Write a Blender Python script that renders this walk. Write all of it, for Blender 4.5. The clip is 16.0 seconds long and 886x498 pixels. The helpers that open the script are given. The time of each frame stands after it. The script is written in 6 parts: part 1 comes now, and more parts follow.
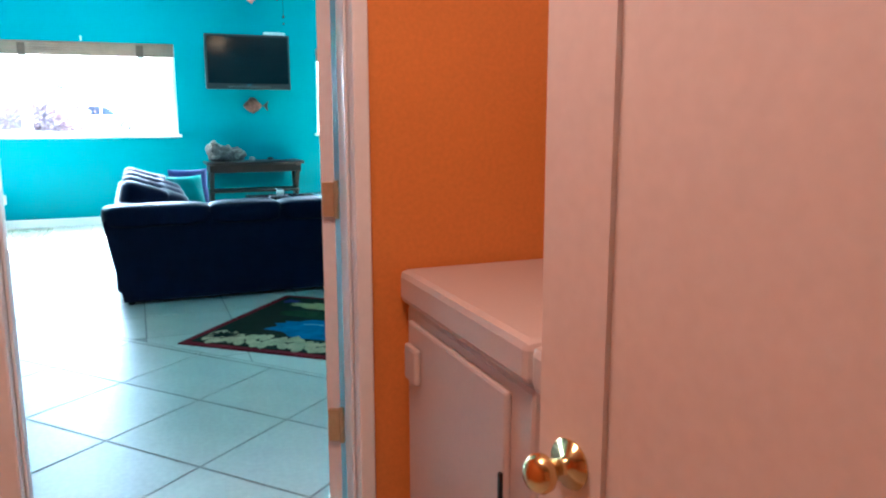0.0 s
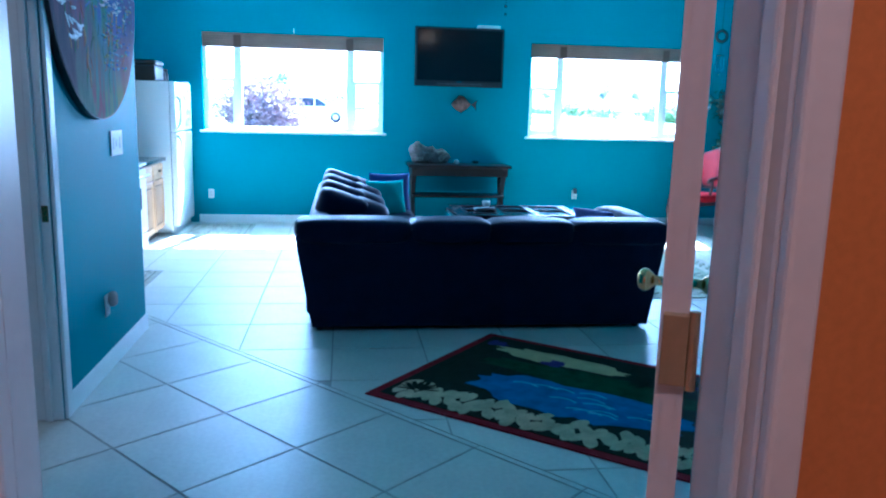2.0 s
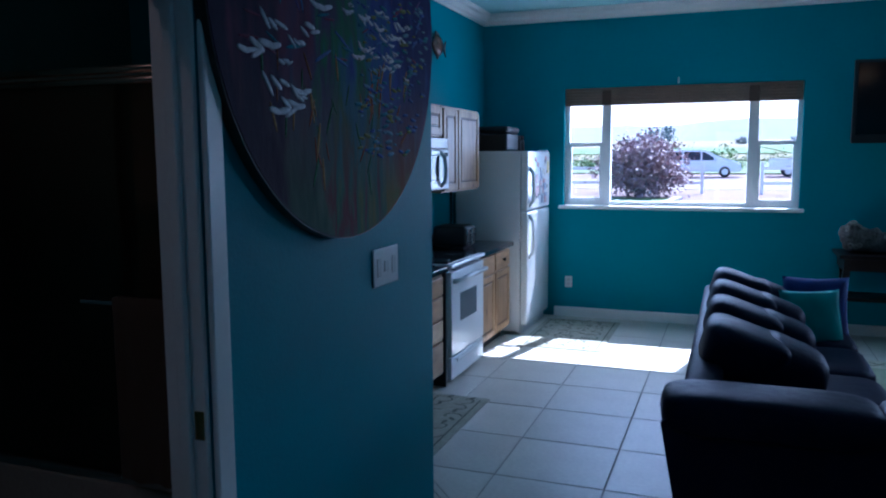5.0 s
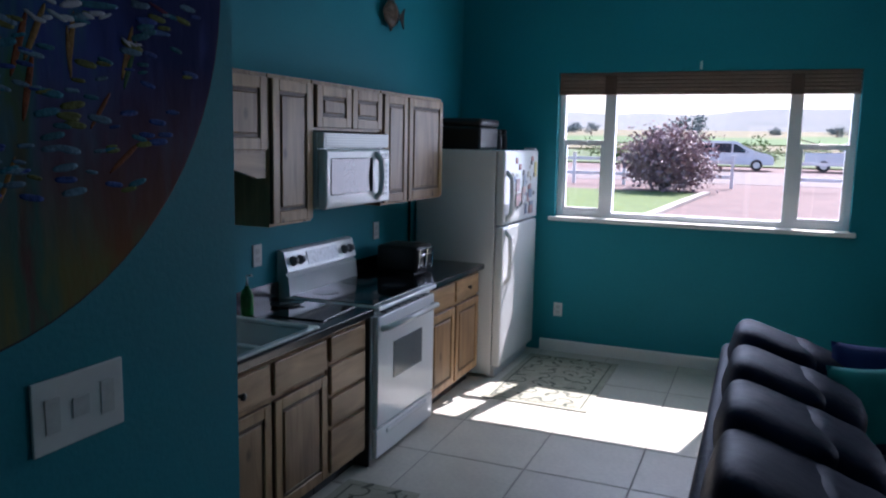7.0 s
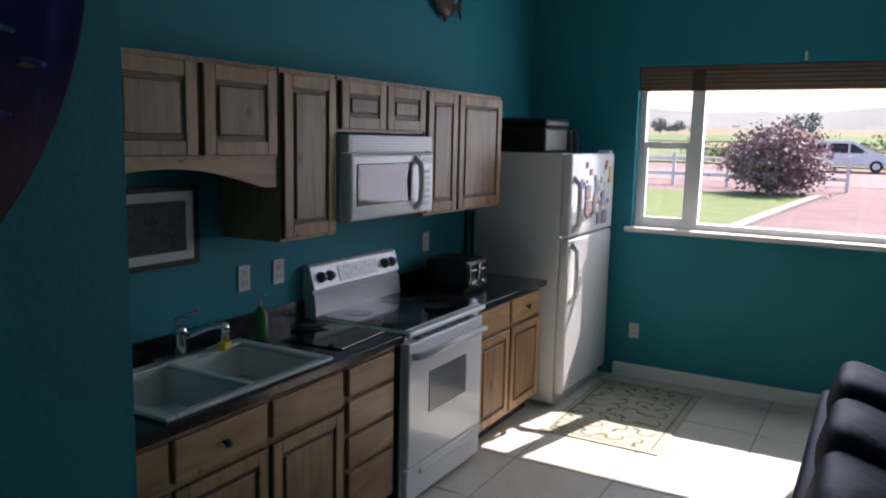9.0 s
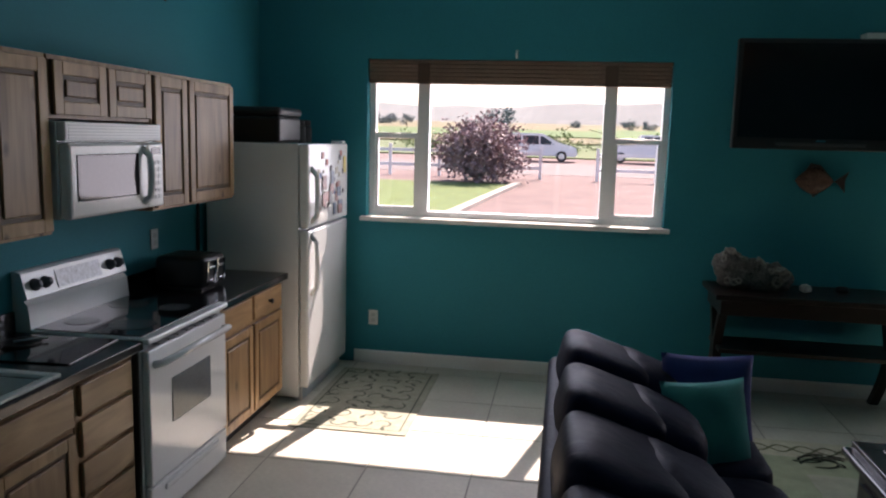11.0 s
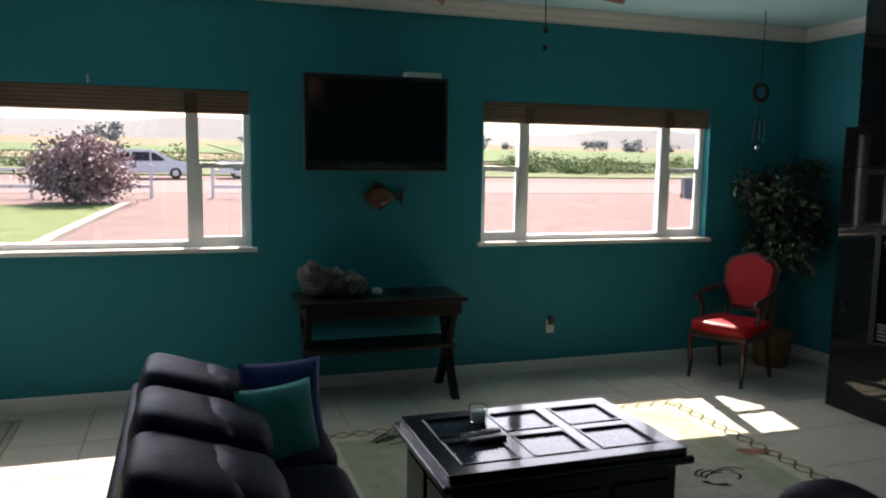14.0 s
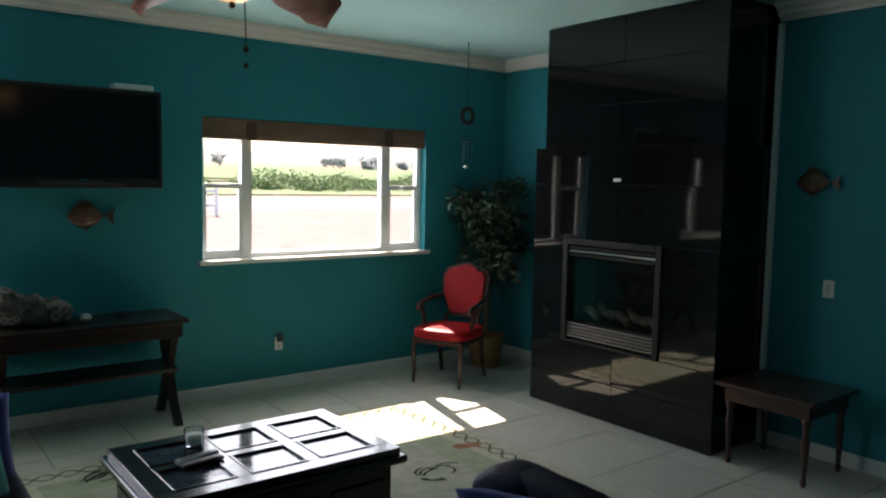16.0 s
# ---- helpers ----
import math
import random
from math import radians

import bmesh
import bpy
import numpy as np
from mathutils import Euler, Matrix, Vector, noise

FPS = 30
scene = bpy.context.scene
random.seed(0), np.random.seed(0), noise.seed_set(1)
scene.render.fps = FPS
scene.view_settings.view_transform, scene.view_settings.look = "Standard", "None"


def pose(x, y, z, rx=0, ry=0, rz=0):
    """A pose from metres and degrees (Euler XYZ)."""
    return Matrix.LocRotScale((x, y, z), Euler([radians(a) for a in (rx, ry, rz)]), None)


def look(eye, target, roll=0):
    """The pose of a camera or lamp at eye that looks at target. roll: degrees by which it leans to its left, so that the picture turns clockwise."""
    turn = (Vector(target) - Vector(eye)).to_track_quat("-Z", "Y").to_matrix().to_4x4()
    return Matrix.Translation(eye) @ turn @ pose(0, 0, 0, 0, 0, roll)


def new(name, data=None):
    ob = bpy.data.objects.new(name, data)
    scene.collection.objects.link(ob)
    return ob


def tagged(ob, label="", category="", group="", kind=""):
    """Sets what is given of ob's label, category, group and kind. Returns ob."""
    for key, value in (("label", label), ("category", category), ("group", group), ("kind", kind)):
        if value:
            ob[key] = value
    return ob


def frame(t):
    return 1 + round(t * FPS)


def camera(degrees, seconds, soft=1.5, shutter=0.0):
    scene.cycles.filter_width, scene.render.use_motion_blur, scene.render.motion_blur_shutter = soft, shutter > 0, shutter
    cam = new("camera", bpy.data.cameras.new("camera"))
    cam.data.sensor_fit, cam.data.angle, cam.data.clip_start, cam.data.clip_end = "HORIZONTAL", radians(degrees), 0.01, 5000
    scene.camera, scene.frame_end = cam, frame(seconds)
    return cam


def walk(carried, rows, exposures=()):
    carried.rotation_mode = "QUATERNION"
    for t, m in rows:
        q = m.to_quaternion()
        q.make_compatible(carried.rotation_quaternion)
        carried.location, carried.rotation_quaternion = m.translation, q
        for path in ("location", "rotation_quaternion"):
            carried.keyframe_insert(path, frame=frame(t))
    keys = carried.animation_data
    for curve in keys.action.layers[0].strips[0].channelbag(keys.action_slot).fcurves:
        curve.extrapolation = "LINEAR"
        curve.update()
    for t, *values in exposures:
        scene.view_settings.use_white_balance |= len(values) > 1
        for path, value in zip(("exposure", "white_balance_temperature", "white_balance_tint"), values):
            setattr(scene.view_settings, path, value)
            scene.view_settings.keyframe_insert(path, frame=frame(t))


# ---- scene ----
cam = camera(60.0, 16.0, soft=2.2)
# seconds, eye x y z, yaw to the left, pitch up, lean
ROWS = [
    (0, 0.004, 0.000, 1.423, -21.67, -9.92, -0.09),
    (0.5, 0.023, 0.164, 1.401, -19.33, -11.62, 0.76),
    (1, 0.053, 0.412, 1.424, -15.72, -12.83, 1.51),
    (1.5, 0.050, 0.761, 1.452, -11.22, -12.32, 2.00),
    (2, 0.056, 1.094, 1.491, -7.53, -10.35, 1.48),
    (2.5, 0.068, 1.492, 1.536, -3.45, -7.94, 1.68),
    (3, 0.062, 1.868, 1.564, 0.78, -6.73, 1.33),
    (3.5, 0.068, 2.233, 1.587, 6.64, -5.97, 1.43),
    (4, 0.020, 2.550, 1.610, 14.80, -6.16, 0.72),
    (4.5, -0.019, 2.835, 1.627, 19.87, -6.30, -0.82),
    (7, -0.055, 4.717, 1.769, 22.47, -7.96, 1.16),
    (7.5, 0.015, 5.019, 1.789, 27.14, -8.38, 0.93),
    (8, -0.026, 5.242, 1.785, 30.41, -8.04, 1.59),
    (8.2, -0.044, 5.317, 1.790, 31.56, -8.14, 1.00),
    (10.5, -0.008, 5.318, 1.798, 16.05, -8.33, 1.70),
    (11, -0.161, 5.317, 1.785, 8.90, -8.33, 1.58),
    (11.5, -0.190, 5.283, 1.768, 2.64, -8.13, 1.74),
    (12, -0.123, 5.228, 1.795, -1.51, -7.78, 1.54),
    (12.5, -0.022, 5.157, 1.854, -5.04, -7.79, 1.55),
    (13, 0.003, 5.083, 1.881, -9.60, -7.68, 1.57),
    (13.5, 0.013, 5.082, 1.846, -14.58, -7.10, 1.16),
    (14, 0.087, 5.007, 1.863, -18.55, -6.70, 0.88),
    (14.5, 0.134, 4.931, 1.878, -22.76, -6.34, 0.88),
    (15, 0.184, 4.859, 1.890, -26.96, -6.22, 0.90),
    (15.5, 0.207, 4.817, 1.897, -31.40, -5.68, 1.27),
    (16, 0.169, 4.870, 1.864, -37.72, -5.10, 1.08),
]
walk(cam, [(t, pose(x, y, z, 0, 0, yaw) @ pose(0, 0, 0, 90 + pitch) @ pose(0, 0, 0, 0, 0, roll)) for t, x, y, z, yaw, pitch, roll in ROWS],
     exposures=[(0.0, 5.25, 4950, 2), (0.5, 4.9, 4700, 2), (1.0, 4.45, 4400, 4), (1.5, 4.2, 4100, 7), (2.5, 3.85, 3850, 10), (3.5, 2.55, 3950, 16), (4.5, 1.95, 4200, 18),
                (7.0, 1.4, 5450, 24), (8.2, 1.4, 5900, 26), (11.0, 1.4, 6600, 27), (13.0, 1.35, 6650, 24), (14.5, 1.5, 6700, 20), (15.0, 1.55, 6700, 19), (16.0, 1.9, 6700, 16)])

# ---- world and lights ----
SUN = Vector((0.22, 0.887, 1.0)).normalized()
world = bpy.data.worlds.new("sky")
scene.world = world
world.use_nodes = True
wn = world.node_tree
sky = wn.nodes.new("ShaderNodeTexSky")
sky.sky_type, sky.sun_disc = "NISHITA", False
sky.sun_elevation, sky.sun_rotation = math.asin(SUN.z), math.atan2(SUN.x, SUN.y)
sky.dust_density = 2.0
wn.links.new(sky.outputs[0], wn.nodes["Background"].inputs[0])
wn.nodes["Background"].inputs[1].default_value = 0.12
sun = bpy.data.lights.new("sun", "SUN")
sun.energy, sun.angle, sun.color = 5.0, radians(0.55), (1.0, 0.91, 0.76)
sun_ob = new("sun", sun)
sun_ob.matrix_world = look(SUN * 50, (0, 0, 0))


def area(name, x, y, z, sx, sy, power, color, rx=0, rz=0):
    a = bpy.data.lights.new(name, "AREA")
    a.shape, a.size, a.size_y, a.energy, a.color = "RECTANGLE", sx, sy, power, color
    ob = new(name, a)
    ob.matrix_world = pose(x, y, z, rx, 0, rz)
    return ob


# sky light coming in through the two window openings, the laundry room's unseen ceiling lamp, and an unseen lamp added
# to brighten the bathroom
area("window_light", -0.55, 11.22, 1.68, 2.1, 0.95, 9, (0.86, 0.94, 1.0), -90)
area("window_light", 3.6, 11.22, 1.68, 2.1, 0.95, 9, (0.86, 0.94, 1.0), -90)
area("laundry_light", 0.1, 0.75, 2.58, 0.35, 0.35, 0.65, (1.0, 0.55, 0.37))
area("added_bathroom_light", -1.95, 3.55, 3.035, 0.3, 0.3, 0.55, (1.0, 0.66, 0.48))

# ---- materials ----
MATS = {}


def mat(name, color, rough=0.6, metal=0.0, vary=0.12, scale=4.0, fine=60.0, bump=0.1, spec=0.5, emit=0.0, random_tint=0.0, coat=0.0):
    """A surface whose colour wanders at two scales, with a fine relief."""
    if name in MATS:
        return MATS[name]
    m = bpy.data.materials.new(name)
    m.use_nodes = True
    nt = m.node_tree
    n, l = nt.nodes, nt.links
    b = n["Principled BSDF"]
    b.inputs["Roughness"].default_value, b.inputs["Metallic"].default_value = rough, metal
    b.inputs["Specular IOR Level"].default_value = spec
    b.inputs["Coat Weight"].default_value = coat
    tc = n.new("ShaderNodeTexCoord")
    big, small = n.new("ShaderNodeTexNoise"), n.new("ShaderNodeTexNoise")
    big.inputs["Scale"].default_value, small.inputs["Scale"].default_value = scale, fine
    big.inputs["Detail"].default_value = 4.0
    l.new(tc.outputs["Object"], big.inputs[0]), l.new(tc.outputs["Object"], small.inputs[0])
    add = n.new("ShaderNodeMath")
    add.operation = "ADD"
    l.new(big.outputs[0], add.inputs[0]), l.new(small.outputs[0], add.inputs[1])
    if random_tint:
        info, mul, add2 = n.new("ShaderNodeObjectInfo"), n.new("ShaderNodeMath"), n.new("ShaderNodeMath")
        mul.operation, mul.inputs[1].default_value, add2.operation = "MULTIPLY", random_tint, "ADD"
        l.new(info.outputs["Random"], mul.inputs[0]), l.new(add.outputs[0], add2.inputs[0]), l.new(mul.outputs[0], add2.inputs[1])
        add = add2
    ramp = n.new("ShaderNodeMapRange")
    ramp.inputs[1].default_value, ramp.inputs[2].default_value = 0.6, 1.4 + random_tint
    l.new(add.outputs[0], ramp.inputs[0])
    mix = n.new("ShaderNodeMix")
    mix.data_type = "RGBA"
    mix.inputs[6].default_value = (*[c * (1 - vary) for c in color], 1)
    mix.inputs[7].default_value = (*[min(1, c * (1 + vary)) for c in color], 1)
    l.new(ramp.outputs[0], mix.inputs[0]), l.new(mix.outputs[2], b.inputs["Base Color"])
    if bump:
        bp = n.new("ShaderNodeBump")
        bp.inputs["Strength"].default_value, bp.inputs["Distance"].default_value = bump, 0.004
        l.new(small.outputs[0], bp.inputs["Height"]), l.new(bp.outputs[0], b.inputs["Normal"])
    if emit:
        b.inputs["Emission Color"].default_value, b.inputs["Emission Strength"].default_value = (*color, 1), emit
    MATS[name] = m
    return m


def wood(name, light, dark, scale=(1.2, 18.0, 18.0), rough=0.45, knots=0.0, coat=0.0):
    """Grain stretched along x of the object's coordinates; knots: how many dark spots show."""
    m = bpy.data.materials.new(name)
    m.use_nodes = True
    nt = m.node_tree
    n, l = nt.nodes, nt.links
    b = n["Principled BSDF"]
    b.inputs["Roughness"].default_value, b.inputs["Coat Weight"].default_value = rough, coat
    tc, mp, info, shift = n.new("ShaderNodeTexCoord"), n.new("ShaderNodeMapping"), n.new("ShaderNodeObjectInfo"), n.new("ShaderNodeVectorMath")
    shift.operation, shift.inputs[3].default_value = "SCALE", 1.0
    comb = n.new("ShaderNodeCombineXYZ")
    for i in range(3):
        mul = n.new("ShaderNodeMath")
        mul.operation, mul.inputs[1].default_value = "MULTIPLY", 7.0 + 3 * i
        l.new(info.outputs["Random"], mul.inputs[0]), l.new(mul.outputs[0], comb.inputs[i])
    add = n.new("ShaderNodeVectorMath")
    l.new(tc.outputs["Object"], add.inputs[0]), l.new(comb.outputs[0], add.inputs[1])
    mp.inputs["Scale"].default_value = scale
    l.new(add.outputs[0], mp.inputs[0])
    nz, big = n.new("ShaderNodeTexNoise"), n.new("ShaderNodeTexNoise")
    nz.inputs["Scale"].default_value, nz.inputs["Detail"].default_value, nz.inputs["Distortion"].default_value = 2.2, 6.0, 1.2
    big.inputs["Scale"].default_value = 2.0
    l.new(mp.outputs[0], nz.inputs[0]), l.new(add.outputs[0], big.inputs[0])
    sm = n.new("ShaderNodeMath")
    sm.operation = "ADD"
    l.new(nz.outputs[0], sm.inputs[0]), l.new(big.outputs[0], sm.inputs[1])
    mr = n.new("ShaderNodeMapRange")
    mr.inputs[1].default_value, mr.inputs[2].default_value = 0.65, 1.35
    l.new(sm.outputs[0], mr.inputs[0])
    mix = n.new("ShaderNodeMix")
    mix.data_type = "RGBA"
    mix.inputs[6].default_value, mix.inputs[7].default_value = (*dark, 1), (*light, 1)
    l.new(mr.outputs[0], mix.inputs[0])
    out = mix
    if knots:
        vo, kr, kmix = n.new("ShaderNodeTexVoronoi"), n.new("ShaderNodeMapRange"), n.new("ShaderNodeMix")
        km = n.new("ShaderNodeMapping")
        km.inputs["Scale"].default_value = (1, 1, 0.6)
        l.new(add.outputs[0], km.inputs[0]), l.new(km.outputs[0], vo.inputs[0])
        vo.inputs["Scale"].default_value = 6.0
        kr.inputs[1].default_value, kr.inputs[2].default_value, kr.inputs[3].default_value, kr.inputs[4].default_value = 0.02, knots, 1.0, 0.0
        l.new(vo.outputs["Distance"], kr.inputs[0])
        kmix.data_type = "RGBA"
        kmix.inputs[7].default_value = (*[c * 0.35 for c in dark], 1)
        l.new(kr.outputs[0], kmix.inputs[0]), l.new(mix.outputs[2], kmix.inputs[6])
        out = kmix
    l.new(out.outputs[2], b.inputs["Base Color"])
    bp = n.new("ShaderNodeBump")
    bp.inputs["Strength"].default_value, bp.inputs["Distance"].default_value = 0.15, 0.003
    l.new(nz.outputs[0], bp.inputs["Height"]), l.new(bp.outputs[0], b.inputs["Normal"])
    MATS[name] = m
    return m


def clear(name, tint=(1, 1, 1), ior=1.45, rough=0.0):
    """Thin clear glass: see-through, with a mirror sheen that grows with the angle."""
    m = bpy.data.materials.new(name)
    m.use_nodes = True
    n, l = m.node_tree.nodes, m.node_tree.links
    n.remove(n["Principled BSDF"])
    t, g, f, x = n.new("ShaderNodeBsdfTransparent"), n.new("ShaderNodeBsdfGlossy"), n.new("ShaderNodeFresnel"), n.new("ShaderNodeMixShader")
    t.inputs[0].default_value, g.inputs["Roughness"].default_value, f.inputs[0].default_value = (*tint, 1), rough, ior
    l.new(f.outputs[0], x.inputs[0]), l.new(t.outputs[0], x.inputs[1]), l.new(g.outputs[0], x.inputs[2])
    l.new(x.outputs[0], n["Material Output"].inputs[0])
    MATS[name] = m
    return m


TEAL = mat("teal_paint", (0.022, 0.245, 0.305), 0.6, vary=0.08, scale=1.3, fine=90, bump=0.25, spec=0.25)
ORANGE = mat("orange_paint", (0.70, 0.235, 0.030), 0.5, vary=0.10, scale=1.5, fine=90, bump=0.25)
CEIL = mat("ceiling_paint", (0.42, 0.68, 0.68), 0.8, vary=0.05, scale=1.0, fine=70, bump=0.3)
TRIM = mat("white_trim_paint", (0.80, 0.79, 0.77), 0.35, vary=0.04, scale=6, fine=50, bump=0.05)
DOORW = mat("white_door_paint", (0.78, 0.74, 0.72), 0.35, vary=0.05, scale=3, fine=50, bump=0.08)
TILE = mat("cream_floor_tile", (0.60, 0.57, 0.50), 0.42, spec=0.4, vary=0.14, scale=5, fine=40, bump=0.15, random_tint=0.35)
GROUT = mat("floor_grout", (0.36, 0.34, 0.305), 0.9, vary=0.2, scale=8, fine=120, bump=0.3)
BLACKLEATHER = mat("black_leather", (0.009, 0.010, 0.027), 0.5, vary=0.3, scale=7, fine=160, bump=0.35, spec=0.09)
lb = BLACKLEATHER.node_tree
lp = lb.nodes["Principled BSDF"]
# blue tint on the highlights imitates the sky's sheen on the leather
lp.inputs["Specular Tint"].default_value = (0.42, 0.50, 1.0, 1)
fold, fb = lb.nodes.new("ShaderNodeTexNoise"), lb.nodes.new("ShaderNodeBump")
fold.inputs["Scale"].default_value, fold.inputs["Detail"].default_value, fold.inputs["Distortion"].default_value = 9.0, 3.0, 1.6
fb.inputs["Strength"].default_value, fb.inputs["Distance"].default_value = 0.3, 0.012
lb.links.new(lp.inputs["Normal"].links[0].from_socket, fb.inputs["Normal"])
lb.links.new(lb.nodes["Texture Coordinate"].outputs["Object"], fold.inputs[0]), lb.links.new(fold.outputs[0], fb.inputs["Height"])
lb.links.new(fb.outputs[0], lp.inputs["Normal"])
WHITEAPP = mat("white_enamel", (0.78, 0.79, 0.80), 0.13, vary=0.03, scale=3, fine=90, bump=0.04)
GREYPLASTIC = mat("light_grey_plastic", (0.52, 0.54, 0.56), 0.4, vary=0.05)
BLACKGLASS = mat("black_glass", (0.008, 0.008, 0.010), 0.06, vary=0.1, bump=0.0)
BLACKPLASTIC = mat("black_plastic", (0.012, 0.012, 0.013), 0.35, vary=0.2, bump=0.05)
COUNTER = mat("black_speckled_counter", (0.018, 0.018, 0.020), 0.16, vary=0.5, scale=20, fine=300, bump=0.05)
SINKW = mat("white_porcelain", (0.74, 0.75, 0.74), 0.15, vary=0.03, bump=0.02)
CHROME = mat("chrome", (0.75, 0.75, 0.77), 0.10, metal=1.0, vary=0.03, bump=0.0)
BRASS = mat("polished_brass", (0.72, 0.52, 0.22), 0.18, metal=1.0, vary=0.06, bump=0.02)
STEEL = mat("brushed_steel", (0.55, 0.55, 0.56), 0.32, metal=1.0, vary=0.06, bump=0.05)
DARKMETAL = mat("dark_metal", (0.022, 0.021, 0.020), 0.45, metal=0.3, vary=0.2)
BLACKSTONE = mat("polished_black_tile", (0.006, 0.006, 0.007), 0.045, vary=0.4, scale=3, fine=40, bump=0.012, spec=0.42)
REDLEATHER = mat("red_leather", (0.36, 0.008, 0.014), 0.45, spec=0.25, vary=0.15, scale=8, fine=120, bump=0.15)
TEALCLOTH = mat("teal_velvet", (0.030, 0.300, 0.300), 0.75, vary=0.2, scale=9, fine=250, bump=0.4)
BLUECLOTH = mat("navy_velvet", (0.020, 0.035, 0.200), 0.75, vary=0.2, scale=9, fine=250, bump=0.4)
REDCLOTH = mat("red_cloth", (0.30, 0.01, 0.02), 0.8, vary=0.2, fine=250, bump=0.4)
HICKORY = wood("knotty_hickory", (0.50, 0.315, 0.155), (0.20, 0.105, 0.043), (7.0, 7.0, 0.9), 0.42, knots=0.13)
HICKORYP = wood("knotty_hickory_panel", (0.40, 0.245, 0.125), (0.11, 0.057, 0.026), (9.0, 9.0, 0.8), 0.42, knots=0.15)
GROOVEW = wood("dark_groove_backing", (0.15, 0.085, 0.045), (0.07, 0.04, 0.02), (7.0, 7.0, 0.9), 0.5)
HICKORYH = wood("knotty_hickory_flat", (0.50, 0.315, 0.155), (0.19, 0.10, 0.04), (7.0, 0.9, 7.0), 0.42, knots=0.13)
ESPRESSO = wood("espresso_wood", (0.022, 0.014, 0.012), (0.010, 0.007, 0.006), (1.0, 14, 14), 0.34, coat=0.1)
CHERRY = wood("dark_cherry_wood", (0.075, 0.026, 0.016), (0.030, 0.010, 0.008), (1.0, 14, 14), 0.28, coat=0.3)
ESPRESSO.node_tree.nodes["Principled BSDF"].inputs["Specular IOR Level"].default_value = 0.25
LACQUER = wood("lacquered_espresso_wood", (0.024, 0.016, 0.015), (0.011, 0.008, 0.008), (1.0, 14, 14), 0.2, coat=0.2)
LACQUER.node_tree.nodes["Bump"].inputs["Strength"].default_value = 0.02
BLADEW = wood("carved_blade_wood", (0.34, 0.14, 0.10), (0.16, 0.05, 0.04), (2, 20, 20), 0.5)
BLIND = mat("woven_brown_shade", (0.24, 0.15, 0.11), 0.8, vary=0.35, scale=3, fine=140, bump=0.5)
VINYL = mat("white_window_vinyl", (0.82, 0.83, 0.84), 0.35, vary=0.03, bump=0.03)
GLASS = clear("window_glass")
SMOKE = clear("frosted_shower_glass", (0.62, 0.55, 0.46), rough=0.3)
CUPGLASS = clear("cup_glass", (0.97, 0.98, 0.98), 1.12)
LAMPGLASS = mat("warm_lamp_glass", (0.85, 0.50, 0.24), 0.3, emit=0.3, vary=0.05, bump=0)
SPOTGLASS = mat("spot_lamp_glass", (1.0, 0.85, 0.62), 0.3, emit=3.0, vary=0.02, bump=0)
PLATE = mat("white_wall_plate", (0.74, 0.74, 0.72), 0.4, vary=0.03, bump=0.02)
GREY = mat("grey_print", (0.20, 0.21, 0.23), 0.5, vary=0.1)


# ---- mesh helpers ----
def thing(name, x=0.0, y=0.0, z=0.0, rz=0.0, label="", category="", group="", kind=""):
    ob = new(name)
    ob.empty_display_size = 0.05
    ob.matrix_world = pose(x, y, z, 0, 0, rz)
    return tagged(ob, label, category, group, kind)


def mesh_of(name, bm, material, smooth=False):
    bmesh.ops.recalc_face_normals(bm, faces=bm.faces)
    me = bpy.data.meshes.new(name)
    bm.to_mesh(me)
    bm.free()
    me.materials.append(material)
    if smooth:
        me.polygons.foreach_set("use_smooth", [True] * len(me.polygons))
    return me


def part(name, bm, material, parent, label="", smooth=False):
    ob = new(name, mesh_of(name, bm, material, smooth))
    ob.parent = parent
    return tagged(ob, label)


def solo(name, bm, material, label="", category="", kind="", smooth=False, group=""):
    return tagged(new(name, mesh_of(name, bm, material, smooth)), label, category, group, kind)


def box(x0, x1, y0, y1, z0, z1, bevel=0.0, bm=None, segs=2):
    """A box between two corners, with rounded edges."""
    out = bm or bmesh.new()
    one = bmesh.new()
    bmesh.ops.create_cube(one, size=1.0)
    for v in one.verts:
        v.co = ((x0 + x1) / 2 + v.co.x * (x1 - x0), (y0 + y1) / 2 + v.co.y * (y1 - y0), (z0 + z1) / 2 + v.co.z * (z1 - z0))
    if bevel:
        bmesh.ops.bevel(one, geom=list(one.edges), offset=bevel, segments=segs, affect="EDGES", profile=0.5)
    merge(out, one)
    return out


def merge(out, one, m=None):
    if m is not None:
        bmesh.ops.transform(one, matrix=m, verts=one.verts)
    vs = [out.verts.new(v.co) for v in one.verts]
    one.verts.index_update()
    for f in one.faces:
        try:
            out.faces.new([vs[v.index] for v in f.verts])
        except ValueError:
            pass
    one.free()
    return out


def lathe(profile, segs=24, bm=None, m=None):
    """Turns (radius, height) pairs about z."""
    out, one = bm or bmesh.new(), bmesh.new()
    rings = [[one.verts.new((r * math.cos(2 * math.pi * i / segs), r * math.sin(2 * math.pi * i / segs), h)) for i in range(segs)] for r, h in profile]
    for a, b in zip(rings, rings[1:]):
        for i in range(segs):
            one.faces.new((a[i], a[(i + 1) % segs], b[(i + 1) % segs], b[i]))
    one.faces.new(rings[0][::-1]), one.faces.new(rings[-1])
    return merge(out, one, m)


